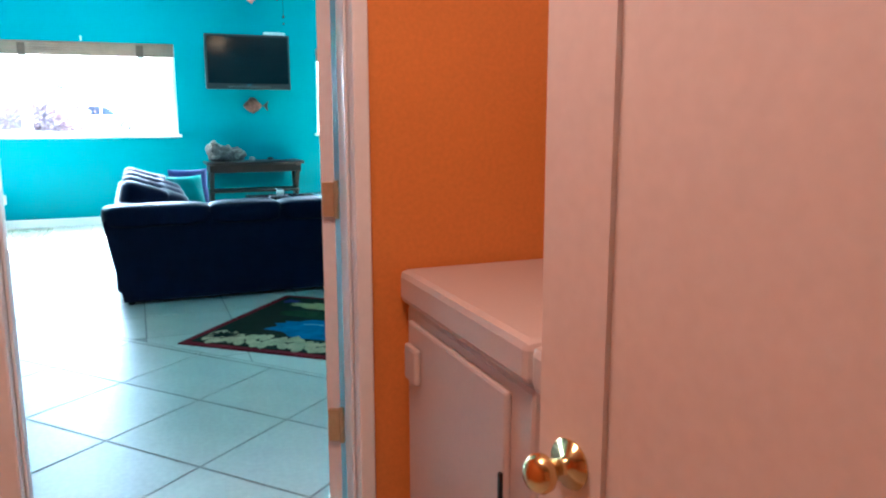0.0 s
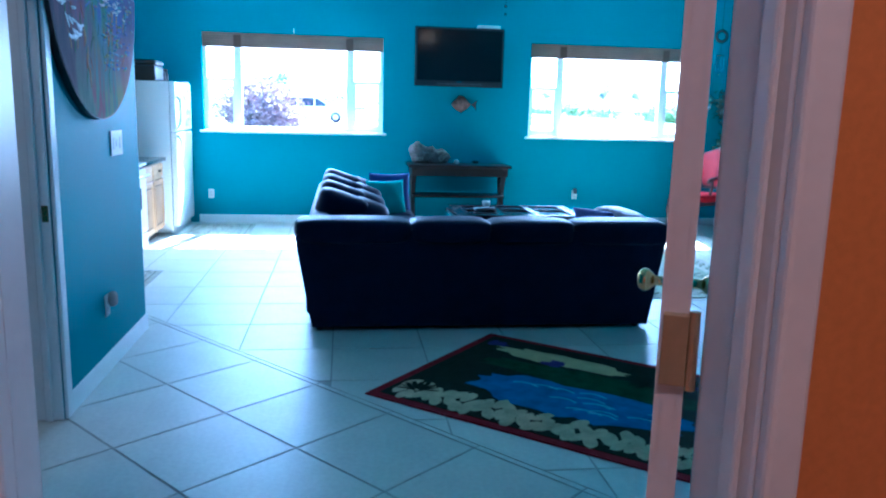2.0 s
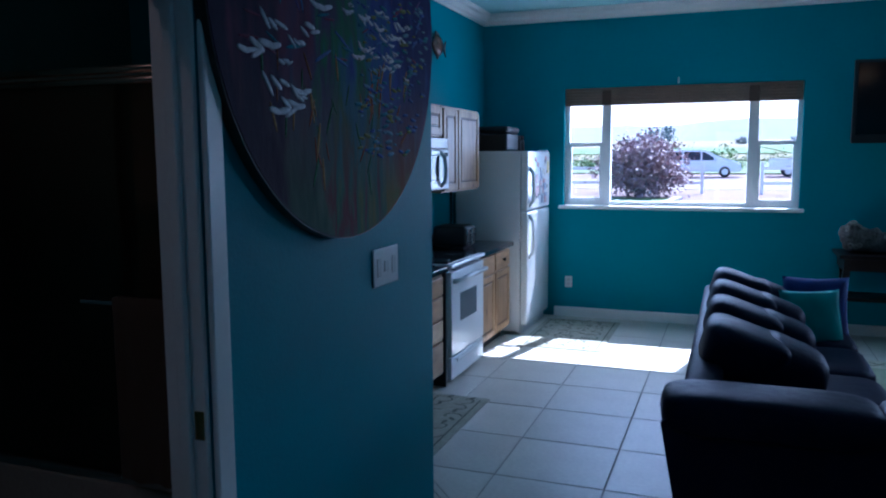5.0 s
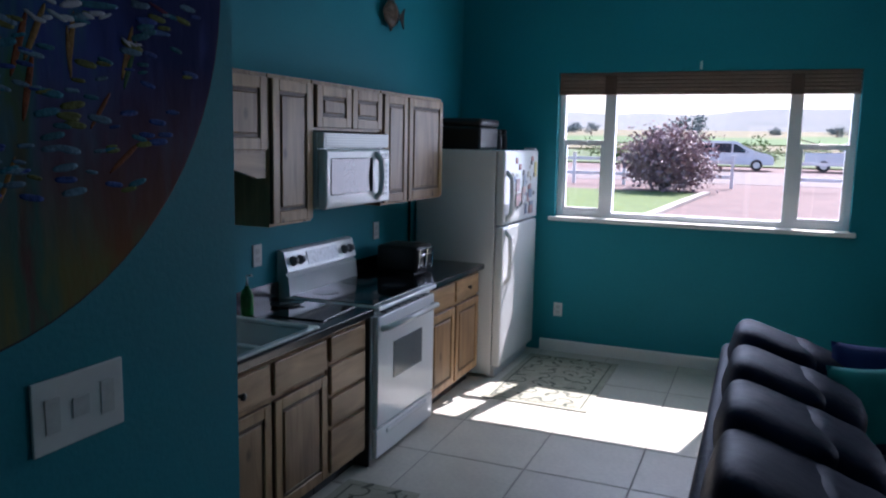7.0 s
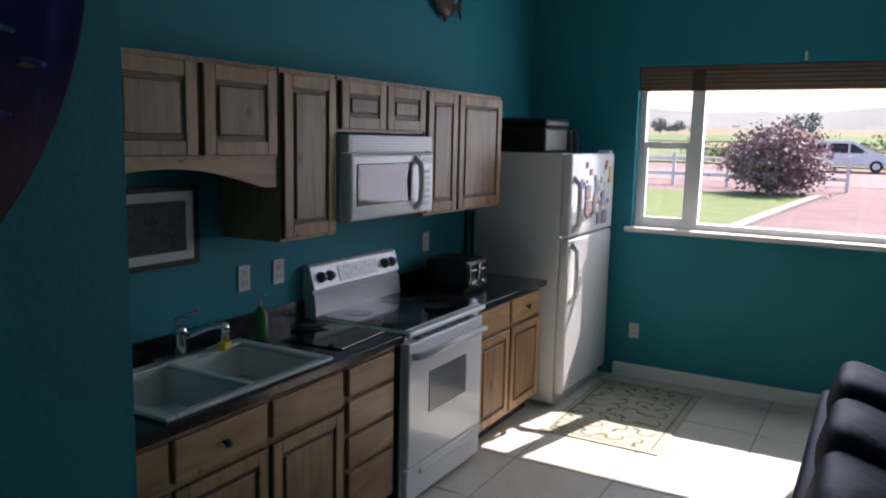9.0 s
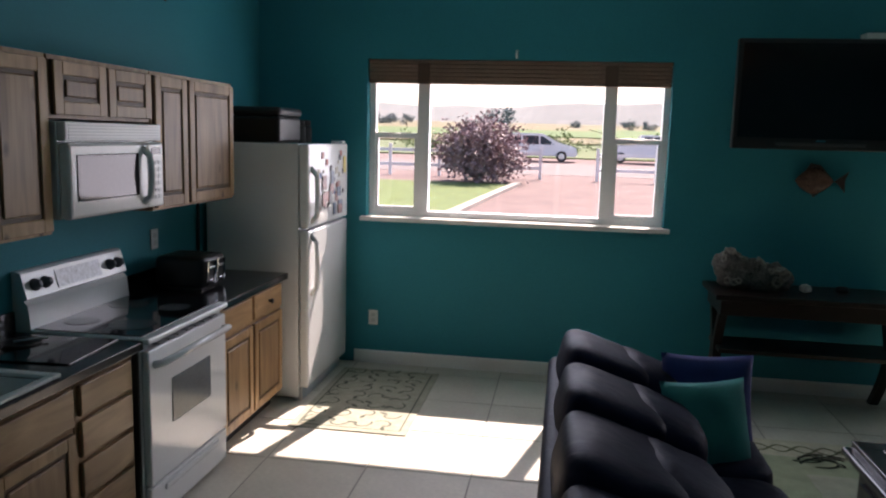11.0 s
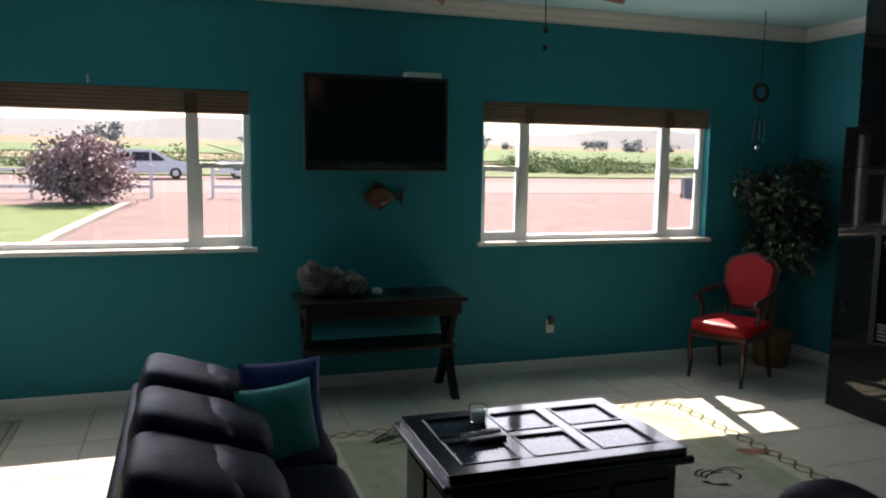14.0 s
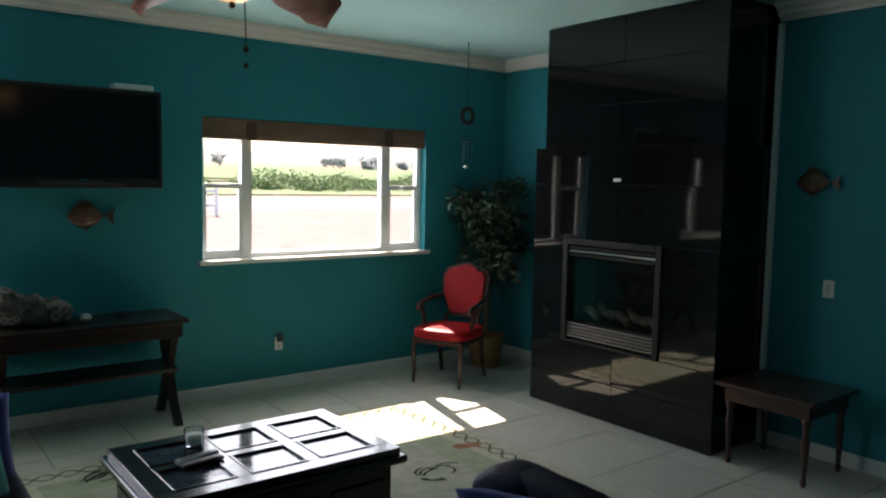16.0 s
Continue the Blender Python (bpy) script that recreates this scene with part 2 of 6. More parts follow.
def tube(points, radius, segs=10, bm=None, taper=None):
    """A round bar along a line of points."""
    out, one = bm or bmesh.new(), bmesh.new()
    pts = [Vector(p) for p in points]
    rings = []
    for i, p in enumerate(pts):
        d = (pts[min(i + 1, len(pts) - 1)] - pts[max(i - 1, 0)]).normalized()
        a = d.orthogonal().normalized() if i == 0 else (last - d * last.dot(d)).normalized()
        last, b = a, d.cross(a)
        r = radius if taper is None else radius * (1 + (taper - 1) * i / (len(pts) - 1))
        rings.append([one.verts.new(p + r * (a * math.cos(2 * math.pi * k / segs) + b * math.sin(2 * math.pi * k / segs))) for k in range(segs)])
    for a, b in zip(rings, rings[1:]):
        for k in range(segs):
            one.faces.new((a[k], a[(k + 1) % segs], b[(k + 1) % segs], b[k]))
    one.faces.new(rings[0][::-1]), one.faces.new(rings[-1])
    return merge(out, one)


def puff(cx, cy, cz, sx, sy, sz, power=0.5, segs=24, bm=None, m=None, wrinkle=0.0):
    """A soft cushion: a rounded box that bulges. power: 1 a ball, towards 0 a box."""
    out, one = bm or bmesh.new(), bmesh.new()

    def s(v, p):
        return math.copysign(abs(v) ** p, v)

    rings = []
    for j in range(1, segs // 2):
        th = -math.pi / 2 + math.pi * j / (segs // 2)
        ring = []
        for i in range(segs):
            ph = 2 * math.pi * i / segs
            co = Vector((s(math.cos(th), power) * s(math.cos(ph), power) * sx / 2, s(math.cos(th), power) * s(math.sin(ph), power) * sy / 2, s(math.sin(th), power) * sz / 2))
            if wrinkle:
                co *= 1 + wrinkle * noise.noise(co * 6 + Vector((cx, cy, cz)))
            ring.append(one.verts.new(co + Vector((cx, cy, cz))))
        rings.append(ring)
    for a, b in zip(rings, rings[1:]):
        for i in range(segs):
            one.faces.new((a[i], a[(i + 1) % segs], b[(i + 1) % segs], b[i]))
    lo, hi = one.verts.new((cx, cy, cz - sz / 2)), one.verts.new((cx, cy, cz + sz / 2))
    for i in range(segs):
        one.faces.new((lo, rings[0][(i + 1) % segs], rings[0][i])), one.faces.new((hi, rings[-1][i], rings[-1][(i + 1) % segs]))
    return merge(out, one, m)


def prism(outline, z0, z1, bm=None, m=None):
    """A flat outline (x, y) given thickness."""
    out, one = bm or bmesh.new(), bmesh.new()
    lo, hi = [one.verts.new((x, y, z0)) for x, y in outline], [one.verts.new((x, y, z1)) for x, y in outline]
    n = len(outline)
    one.faces.new(lo[::-1]), one.faces.new(hi)
    for i in range(n):
        one.faces.new((lo[i], lo[(i + 1) % n], hi[(i + 1) % n], hi[i]))
    return merge(out, one, m)


def wall(name, x0, x1, y0, y1, z0, z1, material, holes=(), axis="x", label=""):
    """A wall along an axis with holes (a0, a1, z0, z1) right through it."""
    bm = bmesh.new()
    lo, hi = (x0, x1) if axis == "x" else (y0, y1)

    def put(a0, a1, b0, b1):
        if a1 - a0 > 1e-4 and b1 - b0 > 1e-4:
            box(a0, a1, y0, y1, b0, b1, bm=bm) if axis == "x" else box(x0, x1, a0, a1, b0, b1, bm=bm)

    at = lo
    for a0, a1, b0, b1 in sorted(holes):
        put(at, a0, z0, z1), put(a0, a1, z0, b0), put(a0, a1, b1, z1)
        at = a1
    put(at, hi, z0, z1)
    return solo(name, bm, material, label, "wall", "structure")


# ---- plan ----
H = 3.13
YN, XW, XE, XB, YS, YB = 11.06, -2.53, 5.76, -1.25, 1.93, 6.26
WIN = [(-1.67, 0.56), (2.455, 4.72)]
WZ0, WZ1 = 1.165, 2.35

# ---- structure ----
solo("floor", box(-4.0, 5.6, -2.2, YN + 0.1, -0.12, -0.004), GROUT, "grey grout bed under the floor tiles", "floor", "structure")
wall("wall_north", XW - 0.12, XE + 0.12, YN, YN + 0.17, 0, H, TEAL, [(a, b, WZ0 - 0.03, WZ1) for a, b in WIN], "x", "teal painted wall with two wide windows")
wall("wall_west", XW - 0.12, XW, YB, YN, 0, H, TEAL, (), "y", "teal painted kitchen wall")
wall("wall_east", XE, XE + 0.12, YS, YN, 0, H, TEAL, (), "y", "teal painted wall behind the fireplace")
wall("wall_east_south", 5.40, XE, YS, 7.795, 0, H, TEAL, (), "y", "teal painted wall beside the fireplace")
wall("wall_bath", XB - 0.12, XB, YS, YB, 0, H, TEAL, [(3.92, 4.72, 0, 2.05)], "y", "teal painted wall with a bathroom doorway")
wall("wall_bath_north", -2.85, XB - 0.12, YB - 0.12, YB, 0, H, TEAL, (), "x", "teal painted end wall of the kitchen")
wall("wall_bath_west", -2.85, -2.73, YS, YB - 0.12, 0, H, mat("dark_bath_paint", (0.10, 0.26, 0.26), 0.6), (), "y", "dark bathroom wall")
wall("wall_south", -2.85, XE + 0.12, 1.81, YS, 0, H, TEAL, [(-0.29, 0.50, 0, 2.08)], "x", "teal painted wall with the laundry doorway")
wall("wall_laundry_north", -1.0, 1.42, 1.798, 1.808, 0, 2.6, ORANGE, [(-0.29, 0.50, 0, 2.08)], "x", "orange painted laundry wall")
wall("wall_laundry_east", 1.42, 1.54, -1.9, 1.798, 0, 2.6, ORANGE, (), "y", "orange painted laundry wall")
wall("wall_laundry_west", -1.12, -1.0, -1.9, 1.798, 0, 2.6, ORANGE, (), "y", "orange painted laundry wall")
wall("wall_laundry_south", -1.12, 1.54, -2.02, -1.9, 0, 2.6, ORANGE, (), "x", "orange painted laundry wall")
solo("ceiling", box(-2.95, XE + 0.12, YS, YN + 0.17, H, H + 0.1), CEIL, "pale aqua painted ceiling", "ceiling", "structure")
solo("ceiling_laundry", box(-1.12, 1.54, -2.02, 1.81, 2.6, 2.7), mat("laundry_ceiling_paint", (0.75, 0.70, 0.65), 0.8), "white laundry ceiling", "ceiling", "structure")


def sweep_profile(profile, length, bm=None, m=None):
    """A moulding: an outline (out, up) drawn along x."""
    out, one = bm or bmesh.new(), bmesh.new()
    a = [one.verts.new((0, -o, u)) for o, u in profile]
    b = [one.verts.new((length, -o, u)) for o, u in profile]
    n = len(profile)
    for i in range(n):
        one.faces.new((a[i], a[(i + 1) % n], b[(i + 1) % n], b[i]))
    one.faces.new(a), one.faces.new(b[::-1])
    return merge(out, one, m)


CROWN = [(0.002, 0), (0.002, -0.11), (0.02, -0.11), (0.024, -0.092), (0.05, -0.075), (0.062, -0.045), (0.092, -0.03), (0.098, -0.012), (0.11, -0.01), (0.11, 0)]
BASE = [(0.002, 0), (0.002, 0.10), (0.008, 0.098), (0.013, 0.085), (0.014, 0)]


def moulding(name, profile, runs, material, label):
    for x, y, z, rz, length in runs:
        solo(name, sweep_profile(profile, length, m=pose(x, y, z, 0, 0, rz)), material, label, "trim", "structure")


moulding("trim", CROWN, [(XW, YN, H - 0.001, 0, XE - XW), (XW, YB, H - 0.001, 90, YN - YB), (XE, YN, H - 0.001, -90, YN - 9.58), (5.40, 7.795, H - 0.001, -90, 7.795 - YS), (XB, YS, H - 0.001, 90, YB - YS)], TRIM, "white crown moulding under the ceiling")
moulding("baseboard", BASE, [(-1.75, YN, 0, 0, XE + 1.75), (XE, YN, 0, -90, YN - 9.58), (5.40, 7.76, 0, -90, 7.76 - YS), (XB, 4.80, 0, 90, YB - 4.80), (XB, YS, 0, 90, 3.84 - YS)], TRIM, "white painted baseboard")


# ---- windows ----
def window_unit(name, x0, x1):
    w = thing(name, x0, YN, WZ0, 0, "white vinyl window of three lights with a deep white sill", "window", kind="structure")
    wd, ht, y0, y1 = x1 - x0, WZ1 - WZ0, 0.085, 0.15
    m1, m2 = 0.42, wd - 0.42
    fr = box(0, wd, y0, y1, 0, 0.045)
    for b in ((0, wd, y0, y1, ht - 0.045, ht), (0, 0.045, y0, y1, 0.045, ht - 0.045), (wd - 0.045, wd, y0, y1, 0.045, ht - 0.045),
              (m1 - 0.045, m1 + 0.045, y0, y1, 0.045, ht - 0.045), (m2 - 0.045, m2 + 0.045, y0, y1, 0.045, ht - 0.045)):
        box(*b, bm=fr)
    part("window_frame", fr, VINYL, w)
    for a, b in ((0.045, m1 - 0.045), (m2 + 0.045, wd - 0.045)):
        sash = box(a, b, 0.095, 0.135, 0.60, 0.64, 0.004)
        for c in ((a, b, 0.095, 0.125, 0.045, 0.075), (a, a + 0.022, 0.095, 0.125, 0.075, 0.60), (b - 0.022, b, 0.095, 0.125, 0.075, 0.60)):
            box(*c, bm=sash)
        part("sash", sash, VINYL, w)
        latch = box((a + b) / 2 - 0.03, (a + b) / 2 + 0.03, 0.075, 0.095, 0.615, 0.635, 0.004)
        part("latch", latch, PLATE, w)
    for a, b in ((0.045, m1 - 0.045), (m1 + 0.045, m2 - 0.045), (m2 + 0.045, wd - 0.045)):
        g = part("pane", box(a, b, 0.112, 0.116, 0.045, ht - 0.045), GLASS, w)
        g.visible_shadow = False
    part("window_sill", box(-0.04, wd + 0.04, -0.05, 0.085, -0.035, 0.0, 0.006), TRIM, w)


for i, (a, b) in enumerate(WIN):
    window_unit("window_%d" % (i + 1), a, b)


def shade(x0, x1, peg):
    s = thing("window_shade", (x0 + x1) / 2, YN + 0.045, WZ1, 0, "brown woven roman shade drawn up at the window head", "window shade", "shades over the windows")
    wd = x1 - x0 - 0.012
    part("head_rail", box(-wd / 2, wd / 2, -0.028, 0.028, -0.03, -0.002, 0.004), BLIND, s)
    n = 5
    for k in range(n):
        part("fold", box(-wd / 2, wd / 2, -0.029 - 0.004 * (k % 2), 0.024, -0.061 - 0.029 * k, -0.0315 - 0.029 * k, 0.009), BLIND, s)
    for cx in (-wd * 0.31, wd * 0.31):
        # darker band across the folds, lined up with each mullion
        part("tape", box(cx - 0.045, cx + 0.045, -0.038, -0.0335, -0.178, -0.03, 0.002), mat("dark_woven_band", (0.11, 0.065, 0.045), 0.9, fine=200, bump=0.5), s)
    if peg:
        part("peg", tube([(0, -0.051, 0.012), (0, -0.056, 0.035), (0, -0.051, 0.07)], 0.009, 8), TRIM, s)


shade(*WIN[0], True)
shade(*WIN[1], False)


# ---- doors ----
def panel_door(name, x, y, rz, width, label, knob_sides=(1,), hinge_list=(0.25, 1.02, 1.85), height=2.03, knob_z=0.99, rail=(0.88, 1.06)):
    """A two panel door hinged at its own origin; it reaches along +x, its faces look along y."""
    d = thing(name, x, y, 0.006, rz, label, "door", kind="structure")
    t = 0.035
    bm = box(0.003, width, -t / 2 + 0.008, t / 2 - 0.008, 0, height)
    for side in (-1, 1):
        ya, yb = sorted((side * (t / 2 - 0.009), side * t / 2))
        for a, b, c, e in ((0.003, 0.11, 0, height), (width - 0.11, width, 0, height),
                           (0.11, width - 0.11, 0, 0.24), (0.11, width - 0.11, *rail), (0.11, width - 0.11, height - 0.12, height)):
            box(a, b, ya, yb, c, e, bm=bm)
        for px0, px1 in ((0.135, width - 0.135),):
            for pz0, pz1 in ((0.27, rail[0] - 0.03), (rail[1] + 0.03, height - 0.15)):
                box(px0, px1, ya, yb - side * 0.003 if side > 0 else yb, pz0, pz1, 0.003, bm=bm, segs=1)
    part("leaf", bm, DOORW, d)
    for s in knob_sides:
        k = lathe([(0.030, 0), (0.032, 0.005), (0.011, 0.009), (0.010, 0.028), (0.015, 0.033), (0.0235, 0.043), (0.0245, 0.052), (0.018, 0.062), (0.005, 0.066)], 24,
                  m=pose(width - 0.06, s * t / 2, knob_z, -90 * s))
        part("knob", k, BRASS, d, "polished brass door knob", True)
    for hz in hinge_list:
        hb = box(-0.012, 0.003, -t / 2, t / 2 - 0.004, hz - 0.045, hz + 0.045, 0.001)
        merge(hb, lathe([(0.007, -0.05), (0.007, 0.05)], 10), pose(-0.006, -t / 2 - 0.006, hz))
        part("hinge", hb, mat("dull_brass", (0.52, 0.42, 0.24), 0.45, metal=0.7), d, "dull brass hinge")
    return d


panel_door("door_1", 0.462, 1.966, 65.0, 0.745, "white panelled laundry door standing open into the living room", (1, -1), (0.58, 1.20, 1.82), knob_z=1.14)
panel_door("door_2", 0.625, 0.05, 101.0, 0.78, "white panelled door standing open in the laundry", (1, -1), knob_z=1.0, rail=(0.62, 0.80))


def casing(name, material, runs, label):
    for b in runs:
        solo(name, box(*b, 0.006), material, label, "trim", "structure")


casing("trim", TRIM, [(0.484, 0.524, 1.775, 1.797, 0, 2.14), (-0.336, -0.274, 1.775, 1.797, 0, 2.14), (-0.273, 0.483, 1.775, 1.797, 2.068, 2.14),
                      (0.492, 0.58, 1.932, 1.952, 0, 2.17), (-0.37, -0.28, 1.932, 1.952, 0, 2.17), (-0.279, 0.491, 1.932, 1.952, 2.08, 2.17)], "white door casing")
casing("trim", TRIM, [(0.484, 0.498, 1.798, 1.931, 0, 2.066), (-0.288, -0.274, 1.798, 1.931, 0, 2.066), (0.475, 0.4835, 1.82, 1.855, 0, 2.055), (-0.2735, -0.266, 1.82, 1.855, 0, 2.055), (-0.288, 0.498, 1.798, 1.931, 2.067, 2.079)], "white door jamb and stop")
casing("trim", TRIM, [(XB + 0.002, XB + 0.020, 4.72, 4.79, 0, 2.12), (XB + 0.002, XB + 0.020, 3.85, 3.92, 0, 2.12), (XB + 0.002, XB + 0.020, 3.92, 4.72, 2.05, 2.12)], "white bathroom door casing")
casing("trim", TRIM, [(XB - 0.122, XB + 0.001, 4.703, 4.719, 0, 2.048), (XB - 0.122, XB + 0.001, 3.921, 3.937, 0, 2.048), (XB - 0.075, XB - 0.04, 4.685, 4.7025, 0, 2.04)], "white bathroom door jamb")
solo("strike_plate", box(XB - 0.034, XB - 0.006, 4.6995, 4.7025, 0.945, 1.02, 0.001), BRASS, "brass strike plate on the bathroom door jamb", "strike plate")

# ---- bathroom seen through its doorway ----
tub = thing("bathtub", -2.05, 5.60, 0, 0, "beige bathtub with a flat apron", "bathtub")
ENAMEL = mat("beige_enamel", (0.42, 0.38, 0.33), 0.25)
for nm, b in (("apron", (-0.66, 0.66, -0.38, -0.30, 0, 0.5)), ("deck", (-0.66, 0.66, 0.30, 0.45, 0, 0.5)), ("end_wall", (-0.66, -0.56, -0.299, 0.299, 0, 0.5)), ("end_wall", (0.56, 0.66, -0.299, 0.299, 0, 0.5)), ("basin", (-0.559, 0.559, -0.299, 0.299, 0, 0.1))):
    part(nm, box(*b, 0.01), ENAMEL, tub)
solo("tub_surround", box(-2.728, XB - 0.125, YB - 0.15, YB - 0.123, 0.5, 2.0, 0.004), mat("beige_tub_surround", (0.58, 0.49, 0.40), 0.3), "beige tub surround wall", "wall panel", "structure")
sd = thing("shower_door", -2.05, 5.25, 0.5, 0, "sliding frosted shower doors with a metal top rail", "shower door")
# the warm glint is tinted into the rail metal; round beads catch the lamp
GLINTMETAL = mat("warm_glint_metal", (0.82, 0.60, 0.48), 0.22, metal=1.0, bump=0.0)
part("top_rail", box(-0.66, 0.66, -0.016, 0.016, 1.42, 1.45, 0.004), GLINTMETAL, sd)
for zz in (1.412, 1.450):
    part("rail_bead", tube([(-0.66, -0.018, zz), (0.66, -0.018, zz)], 0.014, 14), GLINTMETAL, sd, smooth=True)
part("bottom_rail", box(-0.66, 0.66, -0.03, 0.03, 0.0, 0.03, 0.006), STEEL, sd)
for a, b, yy in ((-0.66, 0.05, -0.012), (-0.05, 0.66, 0.012)):
    part("glass_panel", box(a, b, yy - 0.004, yy + 0.004, 0.03, 1.42), SMOKE, sd)
part("towel_bar", tube([(-0.08, -0.02, 0.665), (-0.08, -0.07, 0.665), (0.60, -0.07, 0.665), (0.60, -0.02, 0.665)], 0.009, 8), CHROME, sd)
tw = bmesh.new()
for yy in (-0.088, -0.054):
    grid = [[(0.07 + 0.40 * i / 24, yy + 0.010 * math.sin(i * 0.9) * (1 - 0.6 * j / 8), 0.05 + 0.08 * j) for i in range(25)] for j in range(9)]
    vs = [[tw.verts.new(c) for c in row] for row in grid]
    for j in range(8):
        for i in range(24):
            tw.faces.new((vs[j][i], vs[j][i + 1], vs[j + 1][i + 1], vs[j + 1][i]))
    if yy < -0.06:
        near = vs[8]
    else:
        for i in range(24):
            tw.faces.new((near[i], near[i + 1], vs[8][i + 1], vs[8][i]))
t_ob = thing("towel", -2.05, 5.25, 0.5, 0, "brown towel hung over the shower door bar", "towel")
part("cloth", tw, mat("brown_towel", (0.10, 0.07, 0.05), 0.95, fine=200, bump=0.6), t_ob, smooth=True)

# unseen lamp added to brighten the bathroom, assumed from the rail's warm glint
bl_ = thing("added_ceiling_light", -1.95, 3.55, H - 0.09, 0, "unseen round ceiling lamp with a frosted bowl, added to brighten the bathroom", "ceiling light")
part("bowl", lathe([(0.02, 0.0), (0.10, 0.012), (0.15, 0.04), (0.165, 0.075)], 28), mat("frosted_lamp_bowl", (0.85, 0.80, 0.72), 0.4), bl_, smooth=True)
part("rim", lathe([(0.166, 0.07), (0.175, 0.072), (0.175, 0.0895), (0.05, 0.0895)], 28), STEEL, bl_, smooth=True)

# ---- laundry appliances ----
# white enamel, darkened and warmed so its colour carries the dim laundry light
WARMENAMEL = mat("warm_dimmed_enamel", (0.60, 0.49, 0.43), 0.3, vary=0.04, scale=3, fine=90, bump=0.04)


def washer(name, y0, y1, label, dryer):
    w = thing(name, 0.595, y0, 0, 0, label, name)
    wd, top = y1 - y0, 1.045
    part("body", box(0.02, 0.69, 0.004, wd - 0.004, 0.02, top - 0.09, 0.012), WARMENAMEL, w)
    part("top_panel", box(0.0, 0.69, 0.0, wd, top - 0.085, top, 0.018), WARMENAMEL, w)
    cons = prism([(0.49, 0), (0.56, 0.165), (0.60, 0.185), (0.68, 0.185), (0.68, 0)], 0.008, wd - 0.008, m=Matrix(((1, 0, 0, 0), (0, 0, 1, 0), (0, 1, 0, top + 0.002), (0, 0, 0, 1))))
    c = part("control_panel", cons, WARMENAMEL, w)
    for k in range(4):
        dial = lathe([(0.014, 0), (0.014, 0.004), (0.009, 0.006), (0.008, 0.018), (0.003, 0.020)], 18, m=pose(0.530, 0.302 + 0.0825 * k, top + 0.098, 0, -66, 0))
        part("dial", dial, mat("dial_grey", (0.07, 0.065, 0.06), 0.3), c, "dark grey dial", True)
    part("trim_line", box(0.492, 0.498, 0.02, wd - 0.02, top + 0.008, top + 0.014), GREY, c)
    if dryer:
        dr = part("door", box(0.006, 0.022, 0.09, wd - 0.05, 0.20, top - 0.12, 0.008), WARMENAMEL, w)
        part("handle", box(-0.012, 0.006, wd - 0.15, wd - 0.07, top - 0.26, top - 0.17, 0.008), WARMENAMEL, dr)
        part("hinge", box(-0.002, 0.006, 0.095, 0.105, top - 0.40, top - 0.28, 0.002), DARKMETAL, dr)
    else:
        lid = part("lid", box(0.07, 0.46, 0.07, wd - 0.07, top + 0.001, top + 0.022, 0.010), WARMENAMEL, w)
        part("lid_gap", box(0.055, 0.075, 0.12, wd - 0.12, top - 0.002, top + 0.006, 0.002), DARKMETAL, lid)


washer("dryer", 1.105, 1.79, "white clothes dryer against the orange wall", True)
washer("washing_machine", 0.41, 1.098, "white top-loading washing machine beside the dryer", False)


def laundry_cabinet(y0, y1):
    c = thing("wall_cabinet", 1.12, y0, 1.482, 0, "white painted wall cabinet over the laundry machines", "cabinet", "laundry wall cabinets")
    wd = y1 - y0
    part("body", box(0.0, 0.298, 0, wd, 0, 0.80, 0.003), DOORW, c)
    part("light_rail", box(-0.012, 0.02, 0, wd, -0.03, -0.001, 0.004), DOORW, c)
    d = part("door", box(-0.020, -0.001, 0.01, wd - 0.01, 0.02, 0.78, 0.004), DOORW, c)
    for nm, b in (("rail", (0.01, wd - 0.01, 0.02, 0.10)), ("rail", (0.01, wd - 0.01, 0.70, 0.78)), ("stile", (0.01, 0.09, 0.1005, 0.6995)), ("stile", (wd - 0.09, wd - 0.01, 0.1005, 0.6995))):
        part(nm, box(-0.026, -0.0205, *b, 0.002, segs=1), DOORW, d)


laundry_cabinet(1.02, 1.795)
laundry_cabinet(0.23, 1.015)


# ---- kitchen ----
def raised_door(parent, name, x, y0, y1, z0, z1, frame_w=0.055, material=None, sub=None):
    """A frame and raised panel front that looks along +x."""
    material = material or HICKORY
    # darker backing board that stays visible in the grooves around the panel
    d = part(name, box(x, x + 0.012, y0, y1, z0, z1), GROOVEW, parent)
    for nm, b in (("stile", (y0, y0 + frame_w, z0, z1)), ("stile", (y1 - frame_w, y1, z0, z1)), ("rail", (y0 + frame_w, y1 - frame_w, z0, z0 + frame_w)), ("rail", (y0 + frame_w, y1 - frame_w, z1 - frame_w, z1))):
        part(nm, box(x + 0.0115, x + 0.021, *b, 0.003, segs=1), material, d)
    g = frame_w + 0.018
    if z1 - z0 > 2 * g + 0.03 and y1 - y0 > 2 * g + 0.02:
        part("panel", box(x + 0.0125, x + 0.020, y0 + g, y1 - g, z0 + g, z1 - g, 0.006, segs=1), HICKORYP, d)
    return d


def upper(y0, y1, z0, z1, doors, label="knotty hickory wall cabinet"):
    c = thing("wall_cabinet", XW + 0.002, y0, z0, 0, label, "cabinet", "kitchen wall cabinets")
    dp = 0.335
    part("body", box(0, dp, 0.001, y1 - y0 - 0.001, 0, z1 - z0), HICKORY, c)
    n = len(doors)
    for a, b in doors:
        raised_door(c, "door", dp + 0.001, a - y0, b - y0, 0.015, z1 - z0 - 0.02)
    return c


